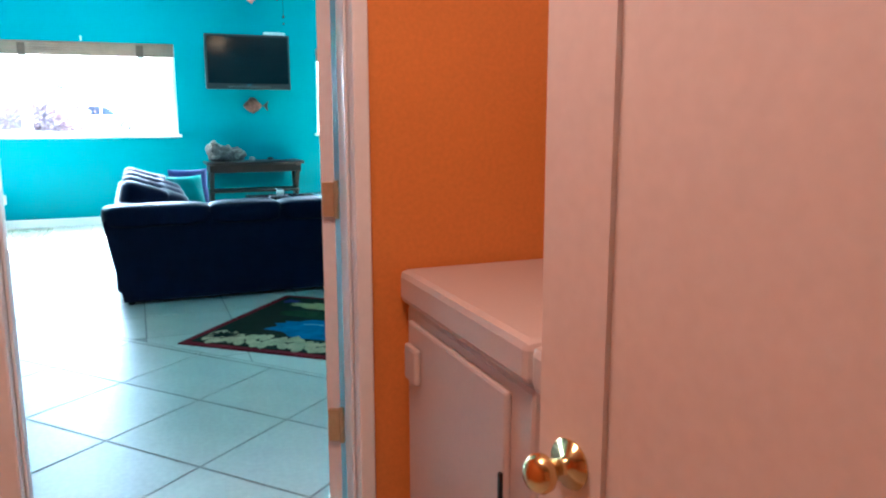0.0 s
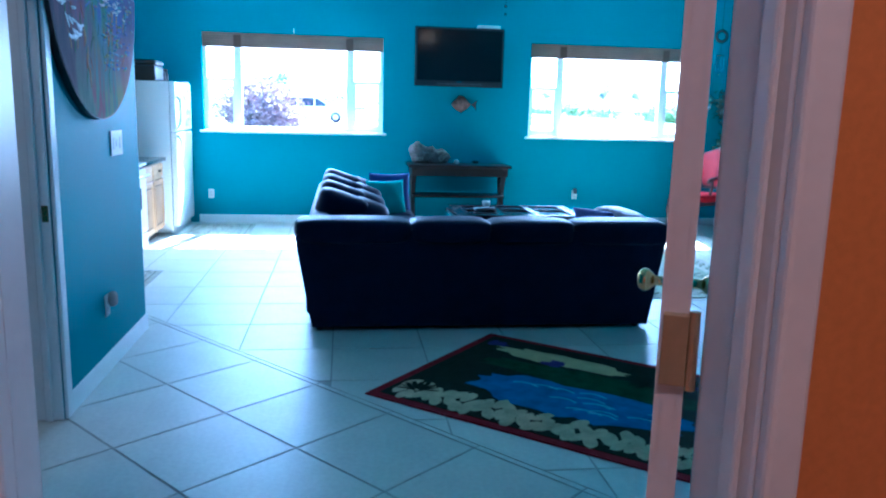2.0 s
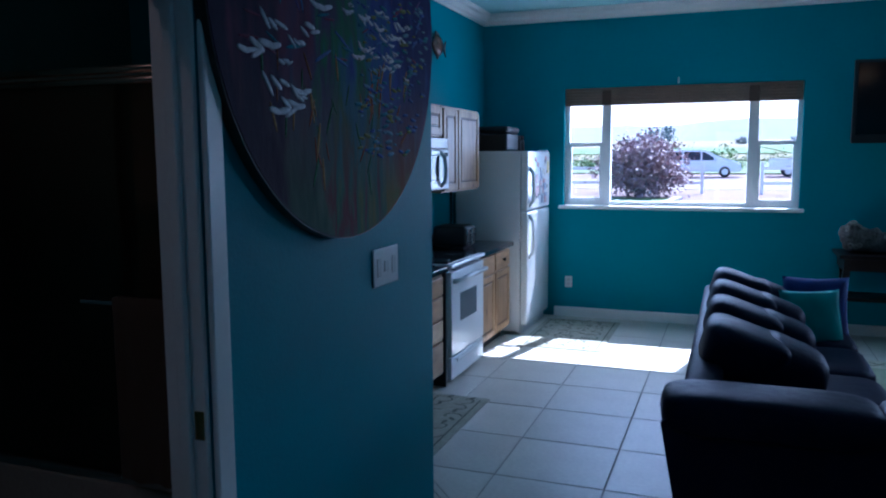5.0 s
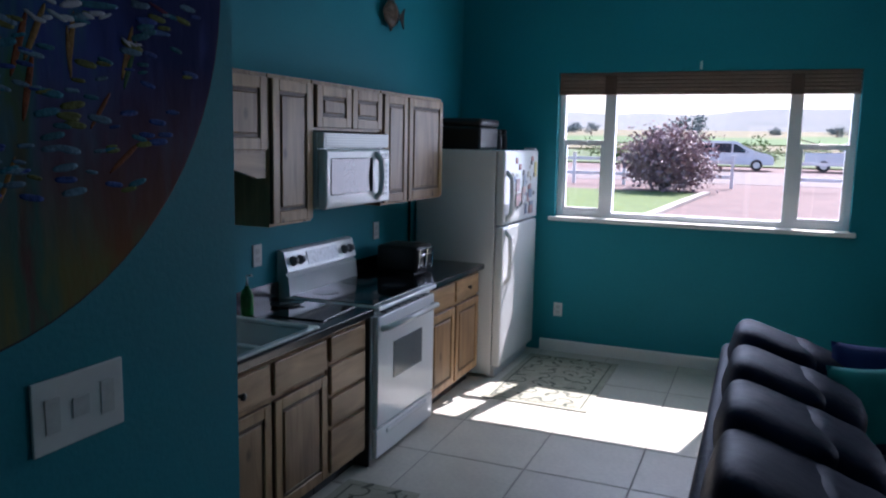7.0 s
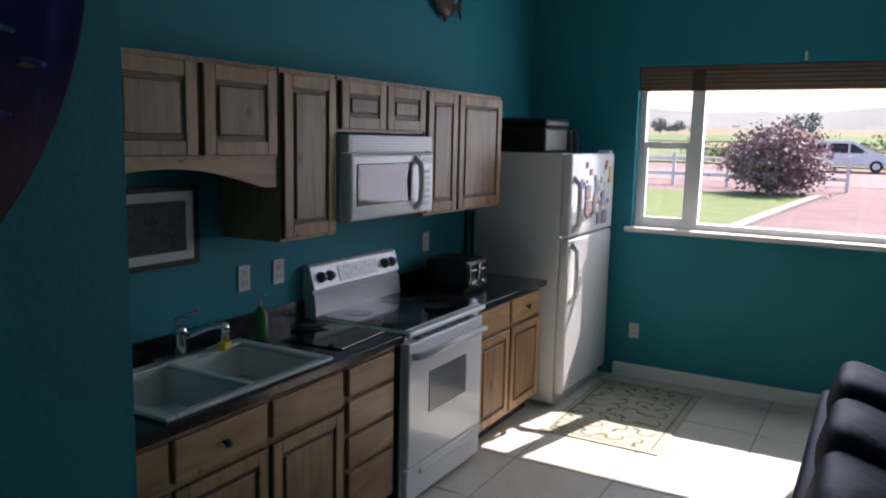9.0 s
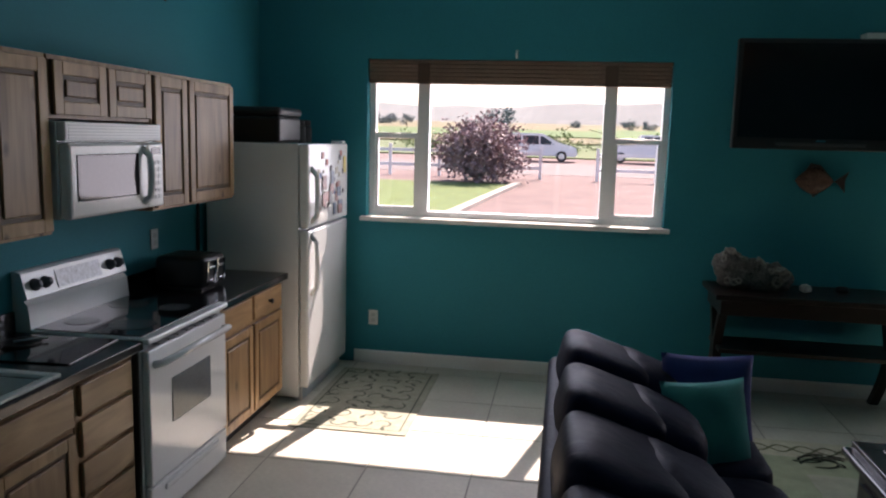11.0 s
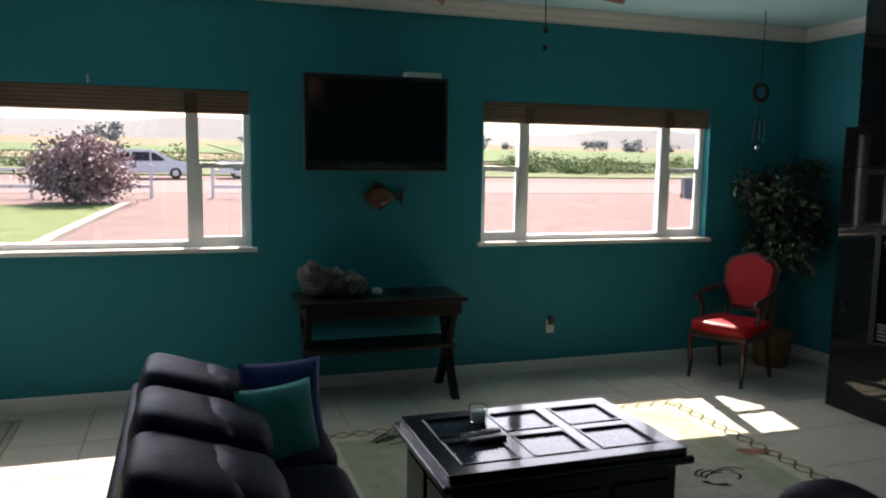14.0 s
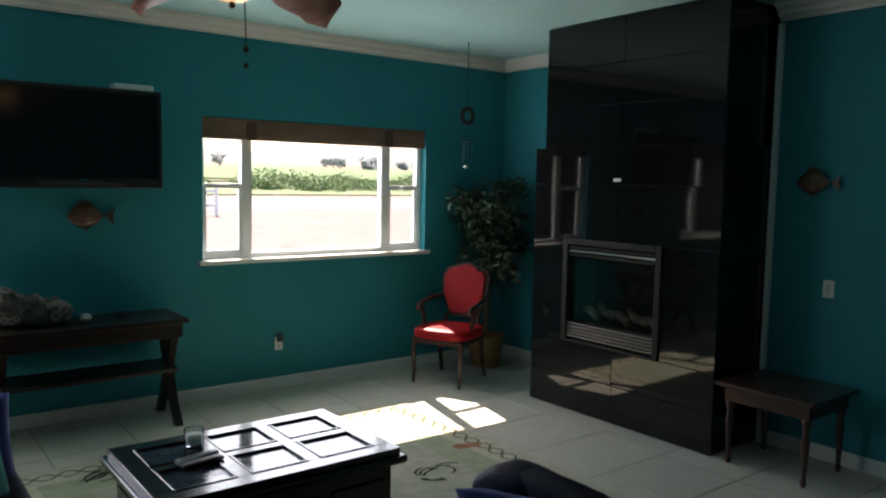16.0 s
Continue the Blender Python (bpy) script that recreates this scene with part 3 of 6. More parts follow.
UT = 2.065
sinkcab = upper(YB + 0.002, 7.72, 1.70, UT, [(6.90, 7.285), (7.315, 7.70)], "short knotty hickory cabinet with an arched valance over the sink")
arch = [(-0.0, 0.0), (-0.0, -0.115), (0.40, -0.115)] + [(0.40 + 0.98 * t, -0.115 + 0.085 * math.sin(math.pi * t)) for t in [k / 16 for k in range(1, 16)]] + [(1.38, -0.115), (1.448, -0.115), (1.448, 0.0)]
part("valance", prism(arch, 0.315, 0.337, m=Matrix(((0, 0, 1, 0), (1, 0, 0, 0), (0, 1, 0, 0), (0, 0, 0, 1)))), HICKORYH, sinkcab)
upper(7.73, 8.10, 1.352, UT, [(7.74, 8.085)])
upper(8.11, 8.86, 1.815, UT, [(8.125, 8.48), (8.495, 8.85)])
upper(8.87, 9.80, 1.376, UT, [(8.885, 9.21), (9.235, 9.785)])

mw = thing("microwave", XW + 0.002, 8.115, 1.41, 0, "white over-the-range microwave oven", "microwave")
part("body", box(0, 0.36, 0, 0.735, 0, 0.395, 0.006), WHITEAPP, mw)
part("vent_grille", box(0.361, 0.40, 0, 0.735, 0.315, 0.395, 0.006), WHITEAPP, mw)
for k in range(5):
    part("louvre", box(0.400, 0.404, 0.02, 0.715, 0.325 + 0.013 * k, 0.331 + 0.013 * k), GREYPLASTIC, mw)
mdoor = part("door", box(0.361, 0.415, 0, 0.59, 0.0, 0.310, 0.014), WHITEAPP, mw)
part("window", box(0.4145, 0.418, 0.045, 0.50, 0.07, 0.262, 0.004), mat("microwave_glass", (0.035, 0.032, 0.036), 0.05, bump=0.0), mdoor)
part("handle", tube([(0.41, 0.545, 0.03), (0.445, 0.55, 0.06), (0.455, 0.55, 0.155), (0.445, 0.55, 0.25), (0.41, 0.545, 0.285)], 0.016, 10), WHITEAPP, mdoor, smooth=True)
mp_ = part("control_panel", box(0.361, 0.41, 0.595, 0.735, 0.0, 0.310, 0.012), WHITEAPP, mw)
part("display", box(0.4095, 0.412, 0.625, 0.705, 0.255, 0.285), BLACKGLASS, mp_)
for r in range(6):
    for q in range(3):
        part("button", box(0.4095, 0.412, 0.622 + 0.03 * q, 0.645 + 0.03 * q, 0.04 + 0.033 * r, 0.058 + 0.033 * r), GREYPLASTIC, mp_)


def base_cab(y0, y1, fronts, label="knotty hickory base cabinet", top=0.845):
    """fronts: (kind, y0, y1, z0, z1)"""
    c = thing("base_cabinet", XW + 0.002, y0, 0, 0, label, "cabinet", "kitchen base cabinets")
    dp = 0.575
    part("body", box(0, dp, 0.001, y1 - y0 - 0.001, 0.10, top), HICKORY, c)
    if top < 0.84:
        part("top_rail", box(dp - 0.02, dp, 0.001, y1 - y0 - 0.001, top + 0.001, 0.845), HICKORYH, c)
    part("toe_kick", box(0, dp - 0.07, 0.001, y1 - y0 - 0.001, 0, 0.10), BLACKPLASTIC, c)
    for kind, a, b, z0, z1 in fronts:
        if kind == "door":
            raised_door(c, "door", dp + 0.001, a - y0, b - y0, z0, z1, 0.05)
        else:
            bm = box(dp + 0.001, dp + 0.02, a - y0, b - y0, z0, z1, 0.006)
            d = part("drawer", bm, HICKORYH, c)
            if kind == "knob":
                part("knob", lathe([(0.008, 0), (0.009, 0.012), (0.017, 0.018), (0.015, 0.027), (0.004, 0.030)], 14, m=pose(dp + 0.02, (a + b) / 2 - y0, (z0 + z1) / 2, 0, 90)), DARKMETAL, d, smooth=True)


base_cab(YB + 0.002, 7.84, [("drawer", 6.47, 6.91, 0.665, 0.815), ("door", 6.47, 6.91, 0.12, 0.64), ("knob", 6.935, 7.365, 0.665, 0.815), ("door", 6.935, 7.365, 0.12, 0.64),
                       ("drawer", 7.395, 7.825, 0.665, 0.815), ("door", 7.395, 7.825, 0.12, 0.64)], "knotty hickory sink base cabinet", 0.70)
base_cab(7.845, 8.245, [("drawer", 7.865, 8.215, 0.69, 0.815), ("drawer", 7.865, 8.215, 0.525, 0.67), ("drawer", 7.865, 8.215, 0.365, 0.505), ("drawer", 7.865, 8.215, 0.12, 0.345)], "knotty hickory drawer base cabinet")
base_cab(9.06, 9.98, [("drawer", 9.08, 9.49, 0.68, 0.825), ("knob", 9.52, 9.96, 0.68, 0.825), ("door", 9.08, 9.49, 0.12, 0.655), ("door", 9.52, 9.96, 0.12, 0.655)])
solo("end_panel", box(XW + 0.002, XW + 0.60, 8.247, 8.262, 0.002, 0.846), BLACKPLASTIC, "black end panel beside the stove", "panel")


def counter(y0, y1, hole=None):
    c = thing("countertop", XW + 0.002, y0, 0.847, 0, "black laminate countertop with a raised back edge", "countertop", "kitchen countertops")
    wd = y1 - y0
    bm = bmesh.new()
    if hole:
        a, b, x0, x1 = hole
        for q in ((0, 0.615, 0, a - y0), (0, 0.615, b - y0, wd), (0, x0, a - y0, b - y0), (x1, 0.615, a - y0, b - y0)):
            box(*q, 0, 0.038, bm=bm)
    else:
        box(0, 0.615, 0, wd, 0, 0.038, 0.006, bm=bm)
    part("slab", bm, COUNTER, c)
    part("backsplash", box(0.0, 0.02, 0, wd, 0.0385, 0.13, 0.004), COUNTER, c)
    part("front_edge", box(0.6155, 0.622, 0, wd, 0.0, 0.038, 0.003), COUNTER, c)


counter(YB + 0.002, 8.262, (6.93, 7.72, 0.12, 0.578))
counter(9.055, 10.0)

snk = thing("kitchen_sink", XW + 0.005, 6.90, 0.886, 0, "white double-bowl drop-in kitchen sink", "sink")
rim = bmesh.new()
for q in ((0.07, 0.60, 0.0, 0.045), (0.07, 0.60, 0.805, 0.85), (0.07, 0.13, 0.045, 0.805), (0.565, 0.60, 0.045, 0.805), (0.13, 0.565, 0.40, 0.435)):
    box(*q, 0.0, 0.016, 0.006, bm=rim)
part("rim", rim, SINKW, snk)
for a, b in ((0.045, 0.40), (0.435, 0.805)):
    bw = bmesh.new()
    for q in ((0.125, 0.13, a, b, -0.13, 0.0), (0.565, 0.57, a, b, -0.13, 0.0), (0.13, 0.565, a, a + 0.006, -0.13, 0.0), (0.13, 0.565, b - 0.006, b, -0.13, 0.0), (0.13, 0.565, a, b, -0.14, -0.13)):
        box(*q, bm=bw)
    bowl = part("bowl", bw, SINKW, snk)
    part("drain", lathe([(0.04, 0), (0.04, 0.003), (0.02, 0.004)], 20, m=Matrix.Translation((0.35, (a + b) / 2, -0.129))), CHROME, bowl)
fau = thing("faucet", XW + 0.10, 7.40, 0.904, 0, "chrome kitchen faucet with a single lever", "faucet")
part("base_plate", box(-0.028, 0.028, -0.12, 0.12, -0.002, 0.012, 0.005), CHROME, fau)
part("body", lathe([(0.026, 0.012), (0.024, 0.05), (0.026, 0.09), (0.028, 0.115), (0.012, 0.13)], 20), CHROME, fau, smooth=True)
part("spout", tube([(0.0, 0, 0.075), (0.06, 0.015, 0.10), (0.13, 0.03, 0.135), (0.19, 0.045, 0.15), (0.215, 0.05, 0.125)], 0.014, 12), CHROME, fau, smooth=True)
part("lever", tube([(0, 0, 0.12), (-0.01, -0.01, 0.15), (0.03, 0.015, 0.175), (0.09, 0.03, 0.195)], 0.008, 8), CHROME, fau, smooth=True)
spr = thing("sink_sprayer", XW + 0.12, 7.62, 0.904, 0, "chrome sink sprayer with a yellow sponge beside it", "sprayer")
part("head", lathe([(0.022, -0.002), (0.018, 0.03), (0.022, 0.05), (0.024, 0.085), (0.014, 0.10)], 16), CHROME, spr, smooth=True)
spg = thing("sponge", XW + 0.16, 7.58, 0.904, 20, "yellow and green kitchen sponge", "sponge")
part("foam", box(-0.02, 0.02, -0.03, 0.03, -0.002, 0.03, 0.006), mat("yellow_sponge", (0.75, 0.55, 0.05), 0.9, fine=200, bump=0.8), spg)
sb = thing("soap_bottle", XW + 0.13, 7.83, 0.886, 0, "green dish soap bottle with a pump", "bottle")
part("bottle", lathe([(0.030, 0), (0.033, 0.01), (0.033, 0.10), (0.028, 0.125), (0.012, 0.14), (0.012, 0.15)], 20), mat("green_soap", (0.02, 0.17, 0.03), 0.12), sb, smooth=True)
part("pump", tube([(0, 0, 0.149), (0, 0, 0.20), (0.03, 0, 0.205)], 0.006, 8), PLATE, sb)

rest = thing("spoon_rest", XW + 0.18, 8.09, 0.886, 0, "dark spoon rest with a steel spoon", "spoon rest")
part("dish", lathe([(0.05, -0.001), (0.075, 0.006), (0.08, 0.014), (0.07, 0.010), (0.01, 0.006)], 20), DARKMETAL, rest, smooth=True)
part("spoon", tube([(-0.02, -0.02, 0.016), (0.08, 0.06, 0.02)], 0.006, 8), STEEL, rest)
pad = thing("cutting_mat", XW + 0.36, 8.05, 0.886, 4, "thin dark glass cutting board on the counter", "cutting board")
part("sheet", box(-0.15, 0.17, -0.18, 0.19, 0.0, 0.006, 0.003), BLACKGLASS, pad)

# stove
st = thing("stove", XW + 0.002, 8.268, 0, 0, "white electric range with a black glass cooktop", "stove")
SW = 0.78
part("body", box(0.0, 0.60, 0, SW, 0.03, 0.865, 0.004), WHITEAPP, st)
part("cooktop", box(0.05, 0.645, -0.002, SW + 0.002, 0.866, 0.893, 0.008), WHITEAPP, st)
gl = part("cooktop_glass", box(0.065, 0.60, 0.025, SW - 0.025, 0.8935, 0.898, 0.002), BLACKGLASS, st)
for bx, by, br in ((0.20, 0.20, 0.075), (0.20, 0.58, 0.095), (0.45, 0.20, 0.105), (0.45, 0.58, 0.075)):
    part("burner_ring", lathe([(br, 0.8985), (br, 0.899), (br - 0.003, 0.8992)], 32, m=Matrix.Translation((bx, by, 0))), mat("burner_print", (0.05, 0.05, 0.052), 0.2), gl)
pan = part("backguard", prism([(0.0, 0.87), (0.085, 0.895), (0.075, 1.0), (0.055, 1.02), (0.075, 1.03), (0.045, 1.14), (0.03, 1.15), (0.0, 1.15)], 0.005, SW - 0.005,
           m=Matrix(((1, 0, 0, 0), (0, 0, 1, 0), (0, 1, 0, 0), (0, 0, 0, 1)))), WHITEAPP, st)
for ky in (0.07, 0.14, SW - 0.14, SW - 0.07):
    part("knob", lathe([(0.028, 0), (0.027, 0.012), (0.02, 0.014), (0.017, 0.032), (0.005, 0.034)], 18, m=pose(0.062, ky, 1.085, 0, 74)), mat("knob_grey", (0.13, 0.14, 0.16), 0.35), pan, "dark grey knob", True)
part("control_strip", box(-0.002, 0.002, 0.22, SW - 0.22, -0.04, 0.04), mat("panel_print", (0.55, 0.57, 0.62), 0.3, vary=0.3, scale=40), pan).matrix_local = pose(0.062, 0, 1.085, 0, -16)
od = part("oven_door", box(0.601, 0.635, 0.01, SW - 0.01, 0.215, 0.835, 0.008), WHITEAPP, st)
part("window", box(0.6345, 0.638, 0.20, SW - 0.20, 0.45, 0.66, 0.004), mat("oven_window", (0.16, 0.17, 0.18), 0.15), od)
part("handle", tube([(0.635, 0.05, 0.765), (0.675, 0.06, 0.775), (0.685, SW / 2, 0.78), (0.675, SW - 0.06, 0.775), (0.635, SW - 0.05, 0.765)], 0.017, 12), WHITEAPP, od, smooth=True)
for k in range(7):
    part("vent_slot", box(0.6, 0.637, 0.10 + 0.085 * k, 0.165 + 0.085 * k, 0.842, 0.852), GREY, od)
dw = part("storage_drawer", box(0.601, 0.632, 0.01, SW - 0.01, 0.04, 0.205, 0.008), WHITEAPP, st)
part("pull", box(0.632, 0.645, 0.12, SW - 0.12, 0.155, 0.185, 0.008), WHITEAPP, dw)

# toaster, mugs and hose on the counter
to = thing("toaster", XW + 0.25, 9.42, 0.886, 0, "black four-slice toaster with chrome levers", "toaster")
part("body", box(-0.15, 0.15, -0.14, 0.14, 0.01, 0.19, 0.03, segs=4), BLACKPLASTIC, to, smooth=True)
for yy in (-0.085, -0.03, 0.03, 0.085):
    part("slot", box(-0.11, 0.11, yy - 0.012, yy + 0.012, 0.1895, 0.192), DARKMETAL, to)
for yy in (-0.06, 0.06):
    part("lever", box(0.15, 0.165, yy - 0.035, yy + 0.035, 0.12, 0.135, 0.004), CHROME, to)
    part("trim_bar", tube([(0.152, yy - 0.045, 0.03), (0.158, yy - 0.045, 0.165), (0.158, yy + 0.045, 0.165), (0.152, yy + 0.045, 0.03)], 0.006, 8), CHROME, to)
    part("dial", lathe([(0.014, 0), (0.012, 0.012)], 12, m=pose(0.15, yy, 0.055, 0, 90)), CHROME, to)
part("foot", box(-0.12, 0.12, -0.11, 0.11, 0.0, 0.011), BLACKPLASTIC, to)
cn = thing("canister", XW + 0.2, 9.68, 0.886, 0, "small black canister beside the toaster", "canister")
part("body", lathe([(0.045, 0), (0.047, 0.01), (0.047, 0.13), (0.04, 0.14)], 20), BLACKPLASTIC, cn, smooth=True)
solo("power_cord", tube([(XW + 0.012, 9.99, 0.98), (XW + 0.014, 9.992, 1.2), (XW + 0.012, 9.99, 1.42)], 0.011, 8), BLACKPLASTIC, "black cord running up the wall", "cord")

# fridge
fr = thing("refrigerator", XW + 0.03, 10.07, 0, 0, "white top-freezer refrigerator with magnets on its door", "refrigerator")
FW, FH = 0.90, 1.715
part("cabinet", box(0, 0.635, 0, FW, 0.02, FH, 0.006), WHITEAPP, fr)
fz = part("freezer_door", box(0.640, 0.705, 0.0, FW, 1.165, FH, 0.014), WHITEAPP, fr)
fd = part("fridge_door", box(0.640, 0.705, 0.0, FW, 0.09, 1.152, 0.014), WHITEAPP, fr)
part("kick_plate", box(0.60, 0.66, 0.02, FW - 0.02, 0.0, 0.085, 0.004), GREYPLASTIC, fr)
part("hinge_cap", box(0.60, 0.69, FW - 0.08, FW - 0.01, FH + 0.001, FH + 0.018, 0.005), WHITEAPP, fr)
for dpt, z0, z1 in ((fz, 1.20, 1.56), (fd, 0.72, 1.12)):
    part("handle", tube([(0.70, 0.06, z0), (0.742, 0.065, z0 + 0.05), (0.748, 0.065, (z0 + z1) / 2), (0.742, 0.065, z1 - 0.05), (0.70, 0.06, z1)], 0.017, 10), WHITEAPP, dpt, smooth=True)
rng = random.Random(4)
for k in range(34):
    yy, zz = 0.16 + 0.62 * rng.random(), 1.26 + 0.40 * rng.random() ** 0.8
    s = 0.012 + 0.018 * rng.random()
    col = rng.choice([(0.03, 0.03, 0.04), (0.10, 0.10, 0.12), (0.35, 0.10, 0.08), (0.08, 0.15, 0.35), (0.45, 0.42, 0.35)])
    part("magnet", box(0.7052, 0.709, yy - s, yy + s, zz - s * 0.8, zz + s * 0.8, 0.001, segs=1), mat("magnet_%d" % (int(col[0] * 100)), col, 0.5), fz)
for k in range(12):
    yy, zz, pw, ph = 0.22 + 0.50 * rng.random(), 1.24 + 0.24 * rng.random(), rng.uniform(0.025, 0.05), rng.uniform(0.03, 0.05)
    col = rng.choice([("photo_dark", (0.05, 0.045, 0.05)), ("photo_rose", (0.30, 0.16, 0.15)), ("photo_blue", (0.12, 0.16, 0.25))])
    part("photo", box(0.7094, 0.7112 + 0.0003 * k, yy - pw, yy + pw, zz - ph, zz + ph), mat(col[0], col[1], 0.4, vary=0.8, scale=30), fz)
part("note", box(0.7052, 0.712, 0.78, 0.84, 1.50, 1.62, 0.001, segs=1), mat("yellow_note", (0.72, 0.62, 0.25), 0.7), fz)
rp = thing("roaster_pan", XW + 0.32, 10.32, FH + 0.002, 0, "black roasting pan on top of the refrigerator", "pan")
part("pan", box(-0.25, 0.20, -0.20, 0.22, 0.0, 0.17, 0.02), BLACKPLASTIC, rp)
part("lid", box(-0.26, 0.21, -0.21, 0.23, 0.171, 0.23, 0.025), BLACKPLASTIC, rp)
for k, (dx, dy) in enumerate(((0.12, 0.40), (0.02, 0.46), (0.13, 0.50))):
    jr = thing("storage_jar", XW + 0.36 + dx, 10.22 + dy, FH + 0.002, 0, "dark jar with a black lid on the refrigerator", "jar", "jars on the refrigerator")
    part("jar", lathe([(0.040, 0), (0.044, 0.01), (0.044, 0.10), (0.034, 0.12)], 18), BLACKPLASTIC, jr, smooth=True)
    part("lid", lathe([(0.038, 0.121), (0.038, 0.155), (0.02, 0.16)], 18), DARKMETAL, jr, smooth=True)

pc = thing("framed_picture", XW + 0.003, 7.33, 1.42, 0, "small black framed picture with a white mat", "picture")
part("frame", box(0.0, 0.018, -0.26, 0.26, -0.165, 0.165, 0.004), BLACKPLASTIC, pc)
part("mat_board", box(0.0182, 0.020, -0.225, 0.225, -0.14, 0.14), PLATE, pc)
part("print", box(0.0202, 0.022, -0.185, 0.185, -0.103, 0.103), mat("dark_print", (0.05, 0.055, 0.06), 0.5, vary=0.8, scale=14), pc)


def plate(name, x, y, z, rz, w, h, label, holes):
    p = thing(name, x, y, z, rz, label, "wall plate")
    part("cover", box(-w / 2, w / 2, -0.007, 0.0, -h / 2, h / 2, 0.003), PLATE, p)
    for hx, hz, hw, hh in holes:
        part("insert", box(hx - hw / 2, hx + hw / 2, -0.0095, -0.0072, hz - hh / 2, hz + hh / 2, 0.001), mat("plate_insert", (0.60, 0.60, 0.58), 0.4), p)
    return p


DUP = [(0, 0.022, 0.034, 0.028), (0, -0.022, 0.034, 0.028)]
plate("outlet", -1.60, YN - 0.001, 0.365, 0, 0.075, 0.118, "white duplex wall outlet", DUP)
o2 = plate("outlet", 3.13, YN - 0.001, 0.40, 0, 0.075, 0.118, "white duplex wall outlet with a plug-in air freshener", DUP)
part("freshener", box(-0.025, 0.025, -0.06, -0.0096, 0.02, 0.09, 0.010), mat("freshener_dark", (0.05, 0.06, 0.08), 0.3), o2)
for yy in (7.86, 8.09, 9.46):
    plate("outlet", XW + 0.001, yy, 1.145, 90, 0.075, 0.118, "white duplex outlet over the counter", DUP)
plate("light_switch", XB + 0.001, 5.77, 1.25, 90, 0.215, 0.140, "white triple light switch plate with a dimmer knob", [(-0.065, 0, 0.034, 0.068), (0.0, 0, 0.04, 0.04), (0.065, 0, 0.034, 0.068)])
o4 = plate("outlet", XB + 0.001, 5.44, 0.37, 90, 0.075, 0.118, "white outlet with a plug-in night light", DUP)
part("night_light", puff(0.0, -0.035, 0.035, 0.055, 0.05, 0.085, 0.7, 14), mat("night_light_shell", (0.30, 0.28, 0.27), 0.15), o4, smooth=True)
plate("light_switch", 5.399, 7.35, 1.18, -90, 0.075, 0.118, "white light switch beside the fireplace", [(0, 0, 0.03, 0.062)])

# ---- living room ----
sf = thing("sectional_sofa", 0, 6.10, 0, 0, "dark navy black leather sectional sofa with puffy back cushions", "sofa")
part("back_panel", prism([(-0.15, 0.03), (2.19, 0.03), (2.29, 0.64), (2.23, 0.69), (-0.19, 0.69), (-0.26, 0.64)], 0.0, 0.20,
                         m=Matrix(((1, 0, 0, 0), (0, 0, 1, 0.02), (0, 1, 0, 0), (0, 0, 0, 1)))), BLACKLEATHER, sf)
part("side_panel", box(-0.20, -0.04, 0.225, 3.0, 0.05, 0.72, 0.04, segs=3), BLACKLEATHER, sf, smooth=True)
part("seat_base", box(-0.03, 2.24, 0.23, 0.98, 0.06, 0.30, 0.03), BLACKLEATHER, sf)
part("seat_base", box(-0.03, 0.70, 0.985, 2.98, 0.06, 0.30, 0.03), BLACKLEATHER, sf)
for a, b in ((-0.27, 0.52), (0.50, 1.06), (1.04, 1.64), (1.62, 2.33)):
    part("back_cushion", puff((a + b) / 2, 0.15, 0.675, b - a, 0.34, 0.17, 0.42, 24, wrinkle=0.03), BLACKLEATHER, sf, smooth=True)
    part("back_cushion", puff((a + b) / 2, 0.34, 0.54, b - a - 0.02, 0.26, 0.34, 0.55, 20, wrinkle=0.03), BLACKLEATHER, sf, smooth=True)
for k in range(4):
    yc = 1.02 + 0.60 * k
    part("back_cushion", puff(0, 0, 0, 0.40, 0.70, 0.27, 0.46, 32, wrinkle=0.07, m=pose(0.04, yc, 0.70, -6, 18, 0)), BLACKLEATHER, sf, smooth=True)
    part("back_cushion", puff(0, 0, 0, 0.34, 0.66, 0.48, 0.50, 32, wrinkle=0.07, m=pose(0.20, yc - 0.01, 0.545, -3, 20, 0)), BLACKLEATHER, sf, smooth=True)
for k in range(3):
    part("seat_cushion", puff(0.46, 1.30 + 0.66 * k, 0.38, 0.58, 0.66, 0.22, 0.35, 24, wrinkle=0.02), BLACKLEATHER, sf, smooth=True)
for a, b in ((0.74, 1.40), (1.40, 2.04)):
    part("seat_cushion", puff((a + b) / 2, 0.72, 0.38, b - a, 0.58, 0.22, 0.35, 24, wrinkle=0.02), BLACKLEATHER, sf, smooth=True)
part("armrest", puff(0.36, 2.93, 0.42, 0.78, 0.22, 0.62, 0.45, 24, wrinkle=0.03), BLACKLEATHER, sf, smooth=True)
part("armrest", puff(2.20, 0.60, 0.42, 0.24, 0.82, 0.68, 0.45, 24, wrinkle=0.03), BLACKLEATHER, sf, smooth=True)
part("headrest", puff(2.19, 0.86, 0.62, 0.34, 0.36, 0.28, 0.7, 20, wrinkle=0.03), BLACKLEATHER, sf, smooth=True)
for fx, fy in ((-0.10, 0.08), (2.12, 0.08), (-0.10, 2.9), (0.62, 2.9), (2.15, 0.9)):
    part("foot", lathe([(0.025, 0), (0.03, 0.05), (0.032, 0.06)], 12, m=Matrix.Translation((fx, fy, 0))), BLACKPLASTIC, sf)


